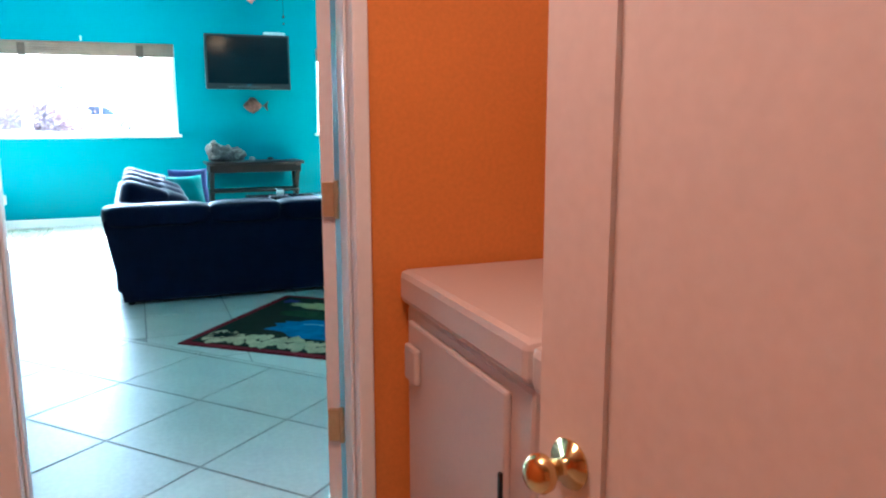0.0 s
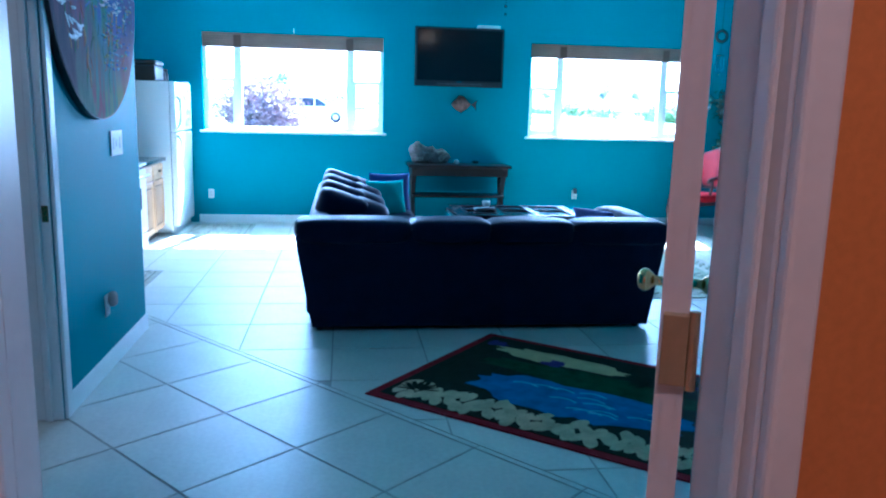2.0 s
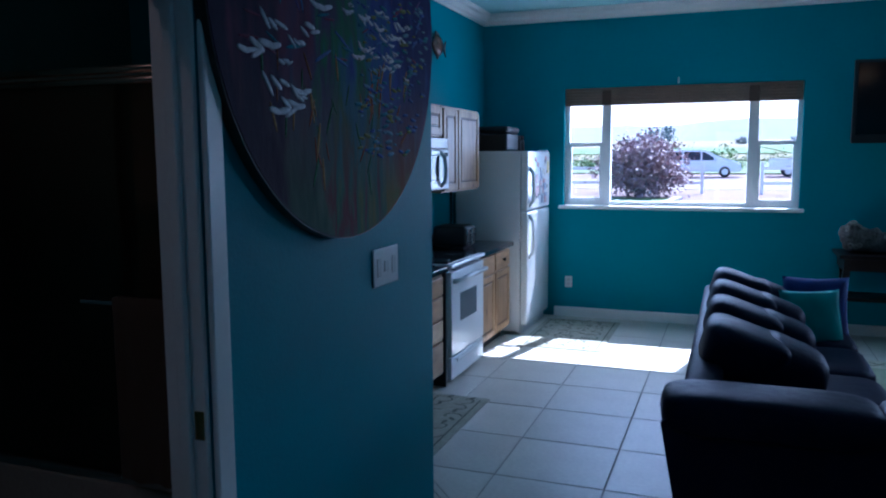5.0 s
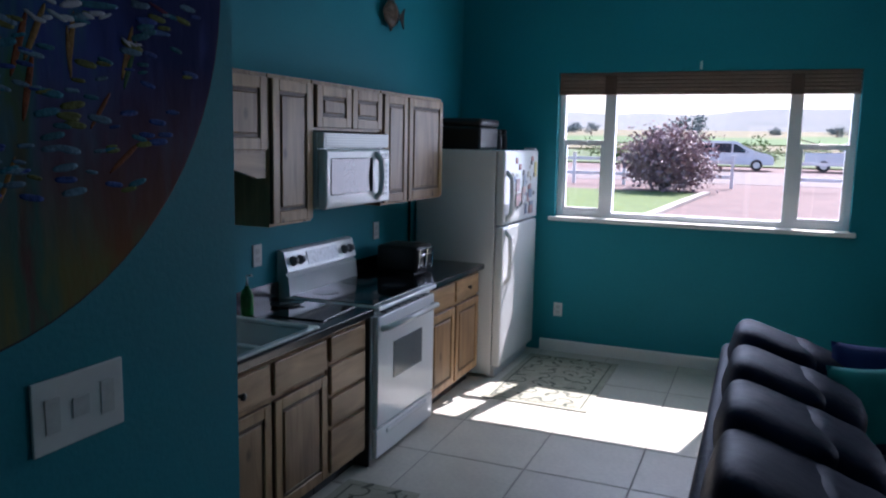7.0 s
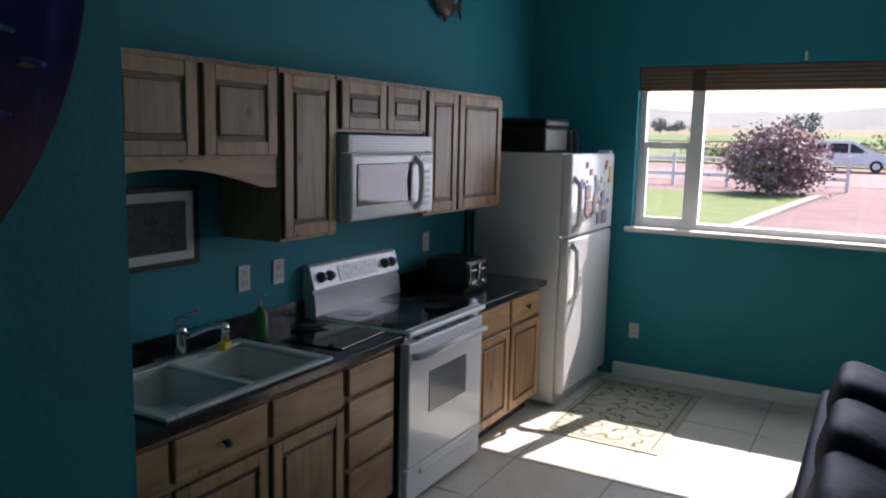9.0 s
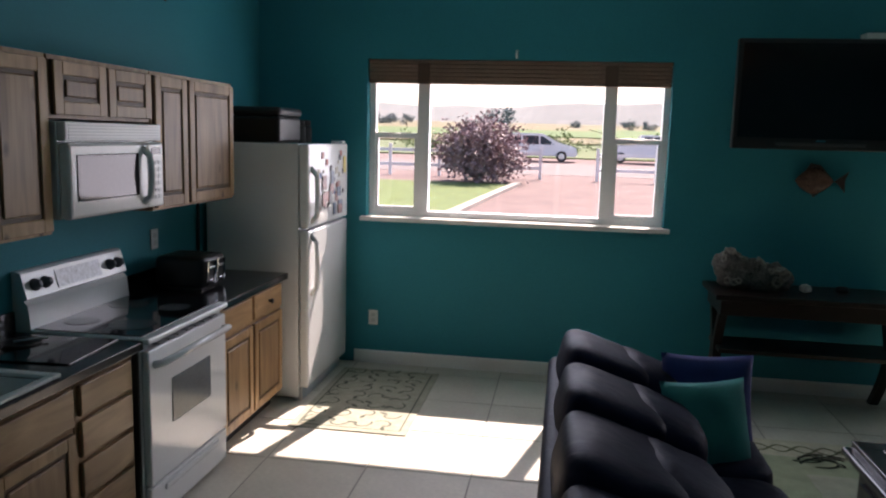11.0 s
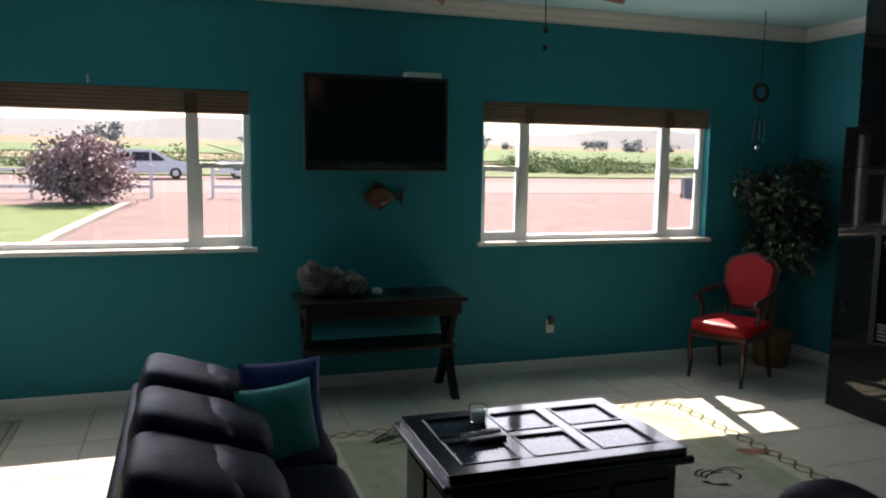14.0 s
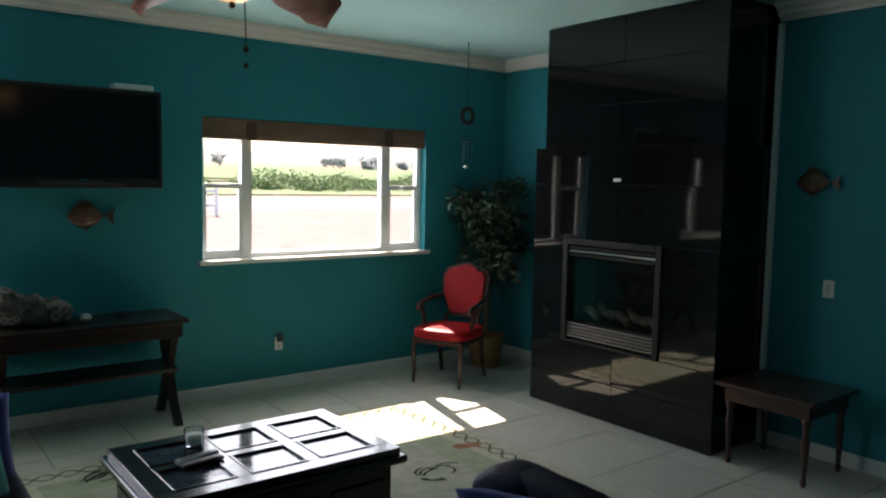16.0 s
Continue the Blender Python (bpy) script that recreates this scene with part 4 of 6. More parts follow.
def pillow(x, y, z, size, material, label, rx, rz):
    p = thing("throw_pillow", x, y, z, 0, label, "pillow", "sofa pillows")
    bm, n = bmesh.new(), 16
    for side in (-1, 1):
        grid = []
        for i in range(n + 1):
            row = []
            for j in range(n + 1):
                u, v = 2 * i / n - 1, 2 * j / n - 1
                pinch = 1 - 0.07 * (1 - u * u) * abs(v) - 0.07 * (1 - v * v) * abs(u)
                h = side * 0.075 * ((1 - u ** 4) * (1 - v ** 4)) ** 0.5 * (1 + 0.15 * noise.noise(Vector((u * 2, v * 2, side + x))))
                row.append(bm.verts.new((u * size / 2 * pinch, h, v * size / 2 * pinch)))
            grid.append(row)
        for i in range(n):
            for j in range(n):
                bm.faces.new((grid[i][j], grid[i + 1][j], grid[i + 1][j + 1], grid[i][j + 1]))
    bmesh.ops.remove_doubles(bm, verts=bm.verts, dist=0.0005)
    bmesh.ops.transform(bm, matrix=pose(0, 0, 0, 0, 0, rz) @ pose(0, 0, 0, rx), verts=bm.verts)
    part("cover", bm, material, p, smooth=True)


pillow(0.48, 8.56, 0.60, 0.40, TEALCLOTH, "teal velvet throw pillow leaning on the sofa", -18, 22)
pillow(0.52, 8.80, 0.64, 0.42, BLUECLOTH, "navy blue velvet throw pillow leaning on the sofa arm", -12, 8)
pillow(2.05, 6.84, 0.58, 0.40, BLUECLOTH, "navy blue throw pillow at the end of the sofa", -30, 120)
pillow(0.30, 7.65, 0.56, 0.26, REDCLOTH, "small red pillow tucked in the sofa corner", -50, 60)

# coffee table
CTX, CTY, CTZ = 1.10, 7.90, 0.55
ct = thing("coffee_table", CTX, CTY, 0, 0, "dark espresso coffee table with six inset glass panels", "coffee table")
tw_, td_ = 1.17, 0.78
cols, rows_ = [0.0, 0.09, 0.375, 0.435, 0.72, 0.78, 1.08, tw_], [0.0, 0.09, 0.36, 0.42, 0.69, td_]
for q in [(0, tw_, 0, 0.09), (0, tw_, 0.69, td_), (0, 0.09, 0.091, 0.689), (1.08, tw_, 0.091, 0.689), (0.375, 0.435, 0.091, 0.689), (0.72, 0.78, 0.091, 0.689),
          (0.091, 0.374, 0.36, 0.42), (0.436, 0.719, 0.36, 0.42), (0.781, 1.079, 0.36, 0.42)]:
    part("top_bar", box(*q, CTZ - 0.035, CTZ, 0.002, segs=1), LACQUER, ct)
for i in (1, 3, 5):
    for j in (1, 3):
        fm = bmesh.new()
        x0, x1, y0, y1 = cols[i], cols[i + 1], rows_[j], rows_[j + 1]
        for b in ((x0, x1, y0, y0 + 0.014), (x0, x1, y1 - 0.014, y1), (x0, x0 + 0.014, y0 + 0.014, y1 - 0.014), (x1 - 0.014, x1, y0 + 0.014, y1 - 0.014)):
            box(*b, CTZ - 0.03, CTZ + 0.005, 0.003, bm=fm, segs=1)
        part("panel_frame", fm, LACQUER, ct)
        part("panel", box(x0 + 0.014, x1 - 0.014, y0 + 0.014, y1 - 0.014, CTZ - 0.03, CTZ - 0.008), mat("dark_glass_panel", (0.05, 0.05, 0.075), 0.08, spec=0.35, vary=0.4, scale=9, bump=0.02), ct)
part("edge", box(-0.03, tw_ + 0.03, -0.03, td_ + 0.03, CTZ - 0.075, CTZ - 0.036, 0.014, segs=3), LACQUER, ct)
part("body", box(0.03, tw_ - 0.03, 0.03, td_ - 0.03, 0.10, CTZ - 0.076, 0.008), LACQUER, ct)
part("plinth", box(0.0, tw_, 0.0, td_, 0.012, 0.099, 0.012), LACQUER, ct)
for a in (0.08, 0.44, 0.80):
    part("drawer", box(a, a + 0.30, 0.018, 0.029, 0.16, 0.40, 0.005), LACQUER, ct)
    part("drawer", box(a, a + 0.30, td_ - 0.029, td_ - 0.018, 0.16, 0.40, 0.005), LACQUER, ct)
for a in (0.08, 0.42):
    part("side_panel", box(0.018, 0.029, a, a + 0.28, 0.16, 0.40, 0.005), LACQUER, ct)
    part("side_panel", box(tw_ - 0.029, tw_ - 0.018, a, a + 0.28, 0.16, 0.40, 0.005), LACQUER, ct)
cup = thing("glass_jar", CTX + 0.35, CTY + 0.58, CTZ + 0.001, 0, "clear glass jar on the coffee table", "jar")
part("jar", lathe([(0.04, 0), (0.046, 0.01), (0.047, 0.085), (0.045, 0.09)], 24), CUPGLASS, cup, smooth=True)
# pale core added inside to brighten the clear jar
part("wax", lathe([(0.036, 0.010), (0.040, 0.06), (0.01, 0.062)], 20), mat("pale_jar_fill", (0.62, 0.64, 0.63), 0.5), cup, smooth=True)
for dx, dy, rz, ln, col, lab in ((0.30, 0.40, 14, 0.21, (0.30, 0.31, 0.33), "grey remote control on the coffee table"), (0.30, 0.33, 8, 0.20, (0.02, 0.02, 0.02), "black remote control on the coffee table")):
    rc = thing("remote_control", CTX + dx, CTY + dy, CTZ + 0.001, rz, lab, "remote control")
    part("case", box(-ln / 2, ln / 2, -0.024, 0.024, 0.0, 0.022, 0.007), mat("remote_%d" % int(col[0] * 100), col, 0.35), rc)
    for k in range(8):
        part("button", box(-ln / 2 + 0.02 + 0.02 * k, -ln / 2 + 0.032 + 0.02 * k, -0.012, 0.012, 0.022, 0.0245), BLACKPLASTIC, rc)

# console table
CX0, CX1, CY0, CY1, CZ = 0.85, 2.13, 10.46, 11.00, 0.81
co = thing("console_table", CX0, CY0, 0, 0, "black console table with curved crossed legs and a shelf", "console table")
cw, cd = CX1 - CX0, CY1 - CY0
part("tabletop", box(0, cw, 0, cd, CZ - 0.035, CZ, 0.008), ESPRESSO, co)
part("apron", box(0.04, cw - 0.04, 0.03, cd - 0.03, CZ - 0.14, CZ - 0.036, 0.004), ESPRESSO, co)
part("shelf", box(0.06, cw - 0.06, 0.08, cd - 0.08, 0.40, 0.43, 0.005), ESPRESSO, co)
for sx in (0.075, cw - 0.075):
    for sgn in (1, -1):
        lg = bmesh.new()
        prev = None
        for k in range(15):
            t = k / 14
            yy = cd / 2 + sgn * (cd / 2 - 0.045) * (0.14 + 0.86 * abs(1 - 2 * t) ** 1.5)
            zz = t * (CZ - 0.036)
            cur = [lg.verts.new((sx + dx, yy + dy, zz)) for dx, dy in ((-0.028, -0.032), (0.028, -0.032), (0.028, 0.032), (-0.028, 0.032))]
            if prev:
                for q in range(4):
                    lg.faces.new((prev[q], prev[(q + 1) % 4], cur[(q + 1) % 4], cur[q]))
            else:
                lg.faces.new(cur[::-1])
            prev = cur
        lg.faces.new(prev)
        bmesh.ops.translate(lg, vec=(0.002 * sgn, 0, 0), verts=lg.verts)
        part("leg", lg, ESPRESSO, co)
rk = puff(0, 0, 0.10, 0.50, 0.22, 0.22, 0.7, 56, wrinkle=0.0)
for v in rk.verts:
    n_ = 0.5 * noise.noise(v.co * 9 + Vector((3, 1, 2))) + 0.35 * noise.noise(v.co * 22) + 0.15 * noise.noise(v.co * 50)
    lift = 0.06 * math.exp(-((v.co.x + 0.19) / 0.07) ** 2) - 0.07 * max(0, v.co.x) / 0.25
    if v.co.z > 0.01:
        v.co += Vector((0.35 * v.co.x, 0.5 * v.co.y, 0.6 * (v.co.z - 0.05))) * n_
        v.co.z += lift * v.co.z / 0.2
cm = mat("mottled_grey_coral", (0.085, 0.08, 0.074), 0.9, vary=0.95, scale=20, fine=70, bump=0.9)
rock = thing("coral_rock", 1.13, 10.76, CZ + 0.002, -8, "mottled grey coral rock with pale cup growths on the console table", "coral rock")
body = part("body", rk, cm, rock, smooth=True)
rgc = random.Random(15)
cupm = mat("pale_coral_cup", (0.22, 0.205, 0.18), 0.85, vary=0.5, scale=40, fine=160, bump=0.8)
skin = [v for v in body.data.vertices if v.co.z > 0.05 and v.co.y < 0.06]
for k in range(24):
    v = rgc.choice(skin)
    r = rgc.uniform(0.020, 0.042)
    cupb = lathe([(r * 0.7, -0.02), (r, 0.004), (r * 0.95, 0.014), (r * 0.6, 0.012), (r * 0.45, -0.006), (r * 0.1, -0.008)], 14,
                 m=Matrix.Translation(v.co) @ v.normal.to_track_quat("Z", "Y").to_matrix().to_4x4())
    part("coral_cup", cupb, cupm, body, smooth=True)
sh = lathe([(0.008, 0), (0.035, 0.01), (0.042, 0.03), (0.03, 0.05), (0.008, 0.058)], 16)
solo("sea_shell", sh, mat("pale_shell", (0.50, 0.47, 0.43), 0.5, vary=0.3, scale=30), "pale round sea shell on the console table", "shell", smooth=True).matrix_world = pose(1.47, 10.72, CZ + 0.001)
solo("stone", puff(0, 0, 0.022, 0.09, 0.06, 0.045, 0.8, 14, wrinkle=0.2), BLACKPLASTIC, "small dark stone on the console table", "stone", smooth=True).matrix_world = pose(1.72, 10.78, CZ + 0.001)

# television
tv = thing("television", 1.475, 10.72, 1.762, 0, "black flat-screen television mounted on the wall", "television")
part("cabinet", box(-0.555, 0.555, 0.0, 0.07, 0.0, 0.715, 0.010), BLACKPLASTIC, tv)
part("screen", box(-0.525, 0.525, -0.004, -0.0005, 0.075, 0.685), mat("tv_screen", (0.004, 0.004, 0.005), 0.14, vary=0.1, bump=0), tv)
part("speaker_bar", box(-0.28, 0.28, -0.006, -0.0005, 0.026, 0.046, 0.002), mat("tv_bar", (0.05, 0.05, 0.055), 0.3), tv)
part("badge", box(-0.03, 0.03, -0.005, -0.0005, 0.055, 0.064), CHROME, tv)
part("wall_arm", box(-0.12, 0.12, 0.071, 0.339, 0.25, 0.47, 0.004), DARKMETAL, tv)
bx = thing("media_box", 1.84, 10.80, 2.478, 0, "small white box on top of the television", "box")
part("case", box(-0.14, 0.14, -0.06, 0.06, 0.0, 0.04, 0.006), PLATE, bx)


def fish(x, y, z, rz, s, label):
    """A wall-hung fish, its flat side against the wall behind it (+y)."""
    f = thing("fish_ornament", x, y, z, rz, label, "fish ornament", "fish ornaments")
    skin = mat("iridescent_fish_glaze", (0.15, 0.085, 0.06), 0.25, vary=0.8, scale=14, fine=80, bump=0.4)
    bm = bmesh.new()
    n, rings = 14, []
    for i in range(n + 1):
        t = i / n
        h = s * 0.26 * (math.sin(math.pi * min(1, t * 1.08)) ** 0.8) + 0.012 * s
        rings.append([bm.verts.new((s * (t - 0.5) * 0.8, -0.03 * s + 0.10 * s * math.cos(a) * (h / (0.26 * s)) - 0.06 * s, h * math.sin(a))) for a in [2 * math.pi * k / 12 for k in range(12)]])
    for a, b in zip(rings, rings[1:]):
        for k in range(12):
            bm.faces.new((a[k], a[(k + 1) % 12], b[(k + 1) % 12], b[k]))
    bm.faces.new(rings[0]), bm.faces.new(rings[-1][::-1])
    part("body", bm, skin, f, smooth=True)
    swap = Matrix(((1, 0, 0, 0), (0, 0, 1, -0.09 * s), (0, 1, 0, 0), (0, 0, 0, 1)))
    fin = mat("dark_fin_glaze", (0.07, 0.045, 0.04), 0.3, vary=0.5, scale=20)
    part("tail", prism([(0.36 * s, 0.0), (0.44 * s, 0.06 * s), (0.62 * s, 0.20 * s), (0.56 * s, 0.02 * s), (0.58 * s, -0.22 * s), (0.44 * s, -0.06 * s)], 0, 0.03 * s, m=swap), fin, f)
    part("dorsal_fin", prism([(-0.2 * s, 0.22 * s), (-0.12 * s, 0.36 * s), (0.08 * s, 0.32 * s), (0.2 * s, 0.18 * s)], 0, 0.03 * s, m=swap), fin, f)
    part("belly_fin", prism([(-0.1 * s, -0.22 * s), (-0.02 * s, -0.34 * s), (0.14 * s, -0.2 * s)], 0, 0.03 * s, m=swap), fin, f)


fish(1.56, YN - 0.01, 1.55, 0, 0.34, "glazed copper fish hung below the television")
fish(XW + 0.01, 9.60, 2.63, 90, 0.34, "glazed copper fish hung over the kitchen cabinets")
fish(5.39, 7.48, 1.90, -90, 0.30, "dark glazed fish hung beside the fireplace")

# fireplace
XF, FY0, FY1 = 4.78, 7.80, 9.575
fp = thing("fireplace", XF, FY0, 0, 0, "floor to ceiling fireplace clad in polished black tile", "fireplace")
fw = FY1 - FY0
IY0, IY1, IZ0, IZ1 = 0.46, 1.42, 0.575, 1.42
core = bmesh.new()
for b in ((0.045, 0.97, 0.03, IY0, 0, H - 0.003), (0.045, 0.97, IY1, fw - 0.10, 0, H - 0.003), (0.045, 0.97, fw - 0.0999, fw - 0.02, 0, 2.145), (0.045, 0.97, IY0, IY1, 0, IZ0), (0.045, 0.97, IY0, IY1, IZ1, H - 0.003), (0.45, 0.97, IY0, IY1, IZ0, IZ1)):
    box(*b, bm=core)
bmesh.ops.remove_doubles(core, verts=core.verts, dist=0.0002)
part("chimney_breast", core, mat("black_core", (0.01, 0.01, 0.01), 0.5), fp)
rt = random.Random(9)
zs = [0.005, 0.30, 0.58, 0.885, 1.17, 1.42, 1.855, 2.15, 2.47, 2.78, H - 0.005]
for r in range(10):
    z0, z1 = zs[r], zs[r + 1] - 0.004
    off = 0.0 if z0 < 2.1 else 0.085
    ends = (off * 0.3, fw - off)
    spans = [(ends[0], IY0 - 0.003), (IY1 + 0.003, ends[1])] if IZ0 - 0.01 <= z0 < IZ1 - 0.01 else [(ends[0], fw / 2 - 0.002), (fw / 2 + 0.002, ends[1])]
    dx = 0.0 if z0 < 2.1 else 0.02
    for a, b in spans:
        tb_ = part("tile", box(-0.005, 0.005, -(b - a) / 2, (b - a) / 2, -(z1 - z0) / 2, (z1 - z0) / 2, 0.0015, segs=1), BLACKSTONE, fp)
        tb_.matrix_local = pose(0.018 + dx, (a + b) / 2, (z0 + z1) / 2, 0, rt.uniform(-0.35, 0.35), rt.uniform(-0.3, 0.3))
    for yy in (0.008 + off * 0.3, fw - 0.008 - off):
        part("tile", box(0.034 + dx, 0.60 if yy < 0.5 else 0.95, yy - 0.006, yy + 0.006, z0, z1, 0.0015, segs=1), BLACKSTONE, fp)
ins = part("insert_frame", box(-0.004, 0.05, IY0, IY0 + 0.05, IZ0, IZ1, 0.004), mat("black_iron", (0.012, 0.012, 0.012), 0.6, spec=0.2), fp)
fi = bmesh.new()
for b in ((IY1 - 0.05, IY1, IZ0, IZ1), (IY0 + 0.05, IY1 - 0.05, IZ1 - 0.05, IZ1), (IY0 + 0.05, IY1 - 0.05, IZ0, IZ0 + 0.02)):
    box(-0.004, 0.05, *b, 0.004, bm=fi)
part("insert_frame", fi, mat("black_iron", (0.012, 0.012, 0.012), 0.6, spec=0.2), fp)
for k in range(5):
    lo = part("louvre", box(-0.012, 0.012, IY0 + 0.055, IY1 - 0.055, -0.007, 0.007, 0.003, segs=1), mat("louvre_metal", (0.14, 0.13, 0.12), 0.4, metal=0.8), fp)
    lo.matrix_local = pose(0.02, 0, IZ0 + 0.045 + 0.026 * k, 0, 35)
for k in range(3):
    lo = part("louvre", box(-0.012, 0.012, IY0 + 0.055, IY1 - 0.055, -0.007, 0.007, 0.003, segs=1), STEEL if k == 1 else DARKMETAL, fp)
    lo.matrix_local = pose(0.02, 0, IZ1 - 0.075 - 0.03 * k, 0, 35)
part("firebox", box(0.42, 0.449, IY0 + 0.001, IY1 - 0.001, IZ0 + 0.001, IZ1 - 0.001), mat("soot", (0.012, 0.011, 0.010), 0.9, vary=0.4), fp)
part("firebox_glass", box(0.045, 0.049, IY0 + 0.05, IY1 - 0.05, IZ0 + 0.18, IZ1 - 0.16), GLASS, fp)
bark = mat("grey_log", (0.20, 0.17, 0.14), 0.9, vary=0.6, scale=14, fine=60, bump=0.9)
for k in range(5):
    ya = IY0 + 0.16 + 0.15 * k
    part("log", tube([(0.15 + 0.03 * (k % 2), ya - 0.06, IZ0 + 0.21 + 0.03 * (k % 2)), (0.20, ya + 0.06, IZ0 + 0.25), (0.26, ya + 0.16, IZ0 + 0.24 + 0.05 * (k % 2))], 0.035, 9, taper=0.8), bark, fp, smooth=True)
part("grate", box(0.10, 0.36, IY0 + 0.1, IY1 - 0.1, IZ0 + 0.14, IZ0 + 0.165), DARKMETAL, fp)
part("switch_plate", box(0.005, 0.012, 0.86, 0.93, 1.88, 1.905), PLATE, fp)
casing("trim", TRIM, [(5.355, 5.399, 7.76, 7.795, 0, H - 0.13)], "white corner trim beside the fireplace")

# red armchair
ch = thing("armchair", 4.55, 10.42, 0, -66, "red leather armchair with a shield back and dark turned frame", "chair")
seatm = puff(0, 0, 0.465, 0.56, 0.54, 0.12, 0.45, 24)
part("seat", seatm, REDLEATHER, ch, smooth=True)
part("seat_rail", box(-0.26, 0.26, -0.25, 0.25, 0.37, 0.43, 0.02), CHERRY, ch)
bk = bmesh.new()
outl = [(x * 1.02, y * 0.94) for x, y in [(-0.13, 0.0), (0.17, 0.0), (0.235, 0.22), (0.25, 0.42), (0.20, 0.50), (0.10, 0.53), (0.0, 0.57), (-0.10, 0.53), (-0.20, 0.50), (-0.25, 0.42), (-0.235, 0.22)]]
swapb = Matrix(((1, 0, 0, 0), (0, 0, 1, 0), (0, 1, 0, 0), (0, 0, 0, 1)))
prism(outl, -0.02, 0.02, bm=bk, m=pose(0, 0.27, 0.56, -12) @ swapb)
part("back_frame", bk, CHERRY, ch)
bp_ = prism([(x * 0.87, 0.03 + y * 0.9) for x, y in outl], -0.045, -0.021, m=pose(0, 0.27, 0.56, -12) @ swapb)
bmesh.ops.bevel(bp_, geom=list(bp_.edges), offset=0.012, segments=2, affect="EDGES")
part("backrest", bp_, REDLEATHER, ch)
for sx in (-0.235, 0.235):
    part("leg", tube([(sx, -0.22, 0.40), (sx * 1.03, -0.235, 0.28), (sx, -0.225, 0.12), (sx * 1.02, -0.24, 0.0)], 0.028, 10, taper=0.55), CHERRY, ch, smooth=True)
    part("leg", tube([(sx * 0.92, 0.22, 0.42), (sx * 0.95, 0.25, 0.2), (sx, 0.31, 0.0)], 0.026, 10, taper=0.65), CHERRY, ch, smooth=True)
    part("back_post", tube([(sx * 0.72, 0.235, 0.40), (sx * 0.75, 0.26, 0.58)], 0.022, 10), CHERRY, ch, smooth=True)
    part("armrest", tube([(sx * 1.0, 0.33, 0.76), (sx * 1.15, 0.16, 0.745), (sx * 1.18, -0.02, 0.72), (sx * 1.15, -0.10, 0.70), (sx * 1.12, -0.12, 0.66)], 0.022, 10), CHERRY, ch, smooth=True)
    part("arm_post", tube([(sx * 1.16, -0.06, 0.715), (sx * 1.08, -0.02, 0.58), (sx * 1.0, -0.06, 0.42)], 0.02, 10), CHERRY, ch, smooth=True)

# artificial tree in the corner
pl = thing("ficus_tree", 5.24, 10.68, 0, 0, "artificial ficus tree in a woven basket", "plant")
part("basket", lathe([(0.14, 0), (0.15, 0.02), (0.175, 0.30), (0.185, 0.32), (0.165, 0.315), (0.15, 0.27), (0.02, 0.27)], 28), mat("woven_basket", (0.24, 0.14, 0.06), 0.8, vary=0.5, scale=30, fine=120, bump=1.0), pl, smooth=True)
rp_ = random.Random(5)
branches = []
for k in range(3):
    part("trunk", tube([(0.02 * k - 0.02, 0.015 * k, 0.26), (0.03 * math.cos(k * 2), 0.03 * math.sin(k * 2), 0.7), (0.05 * math.cos(k * 2 + 1), 0.05 * math.sin(k * 2 + 1), 1.15), (0.10 * math.cos(k * 2), 0.10 * math.sin(k * 2), 1.6)], 0.018, 8, taper=0.5), mat("ficus_bark", (0.16, 0.11, 0.07), 0.8, vary=0.4), pl, smooth=True)


def leaves(count, place, size, seed, width=0.5, bend=0.25):
    """Many small bent leaves; place(rng) gives where each one grows."""
    rg, verts, faces = random.Random(seed), [], []
    for _ in range(count):
        c, s = place(rg), size * rg.uniform(0.6, 1.25)
        m = Matrix.Translation(c) @ Euler((rg.uniform(-1.2, 1.2), rg.uniform(-1.2, 1.2), rg.uniform(0, 6.28))).to_matrix().to_4x4()
        k = len(verts)
        for q in ((0, 0, 0), (width * s, 0.45 * s, -bend * s * 0.4), (0, 0.5 * s, 0), (-width * s, 0.45 * s, -bend * s * 0.4), (0, s, -bend * s)):
            verts.append(tuple(m @ Vector(q)))
        faces += [(k, k + 1, k + 2), (k, k + 2, k + 3), (k + 1, k + 4, k + 2), (k + 2, k + 4, k + 3)]
    me = bpy.data.meshes.new("leaves")
    me.from_pydata(verts, [], faces)
    return me


LEAFM = mat("ficus_leaf", (0.020, 0.044, 0.020), 0.4, vary=0.7, scale=8, fine=30, bump=0.1)


def leaf_part(parent, me, material, name="crown"):
    me.materials.append(material)
    ob = new(name, me)
    ob.parent = parent
    return tagged(ob, kind="stuff")


clumps = [Vector((max(-0.30, min(0.34, rp_.gauss(0.02, 0.17))), rp_.gauss(-0.02, 0.13), rp_.uniform(0.95, 1.85))) for _ in range(60)]
leaf_part(pl, leaves(2600, lambda r: r.choice(clumps) + Vector((r.gauss(0, 0.06), r.gauss(0, 0.06), r.gauss(0, 0.06))), 0.085, 3, 0.22), LEAFM)

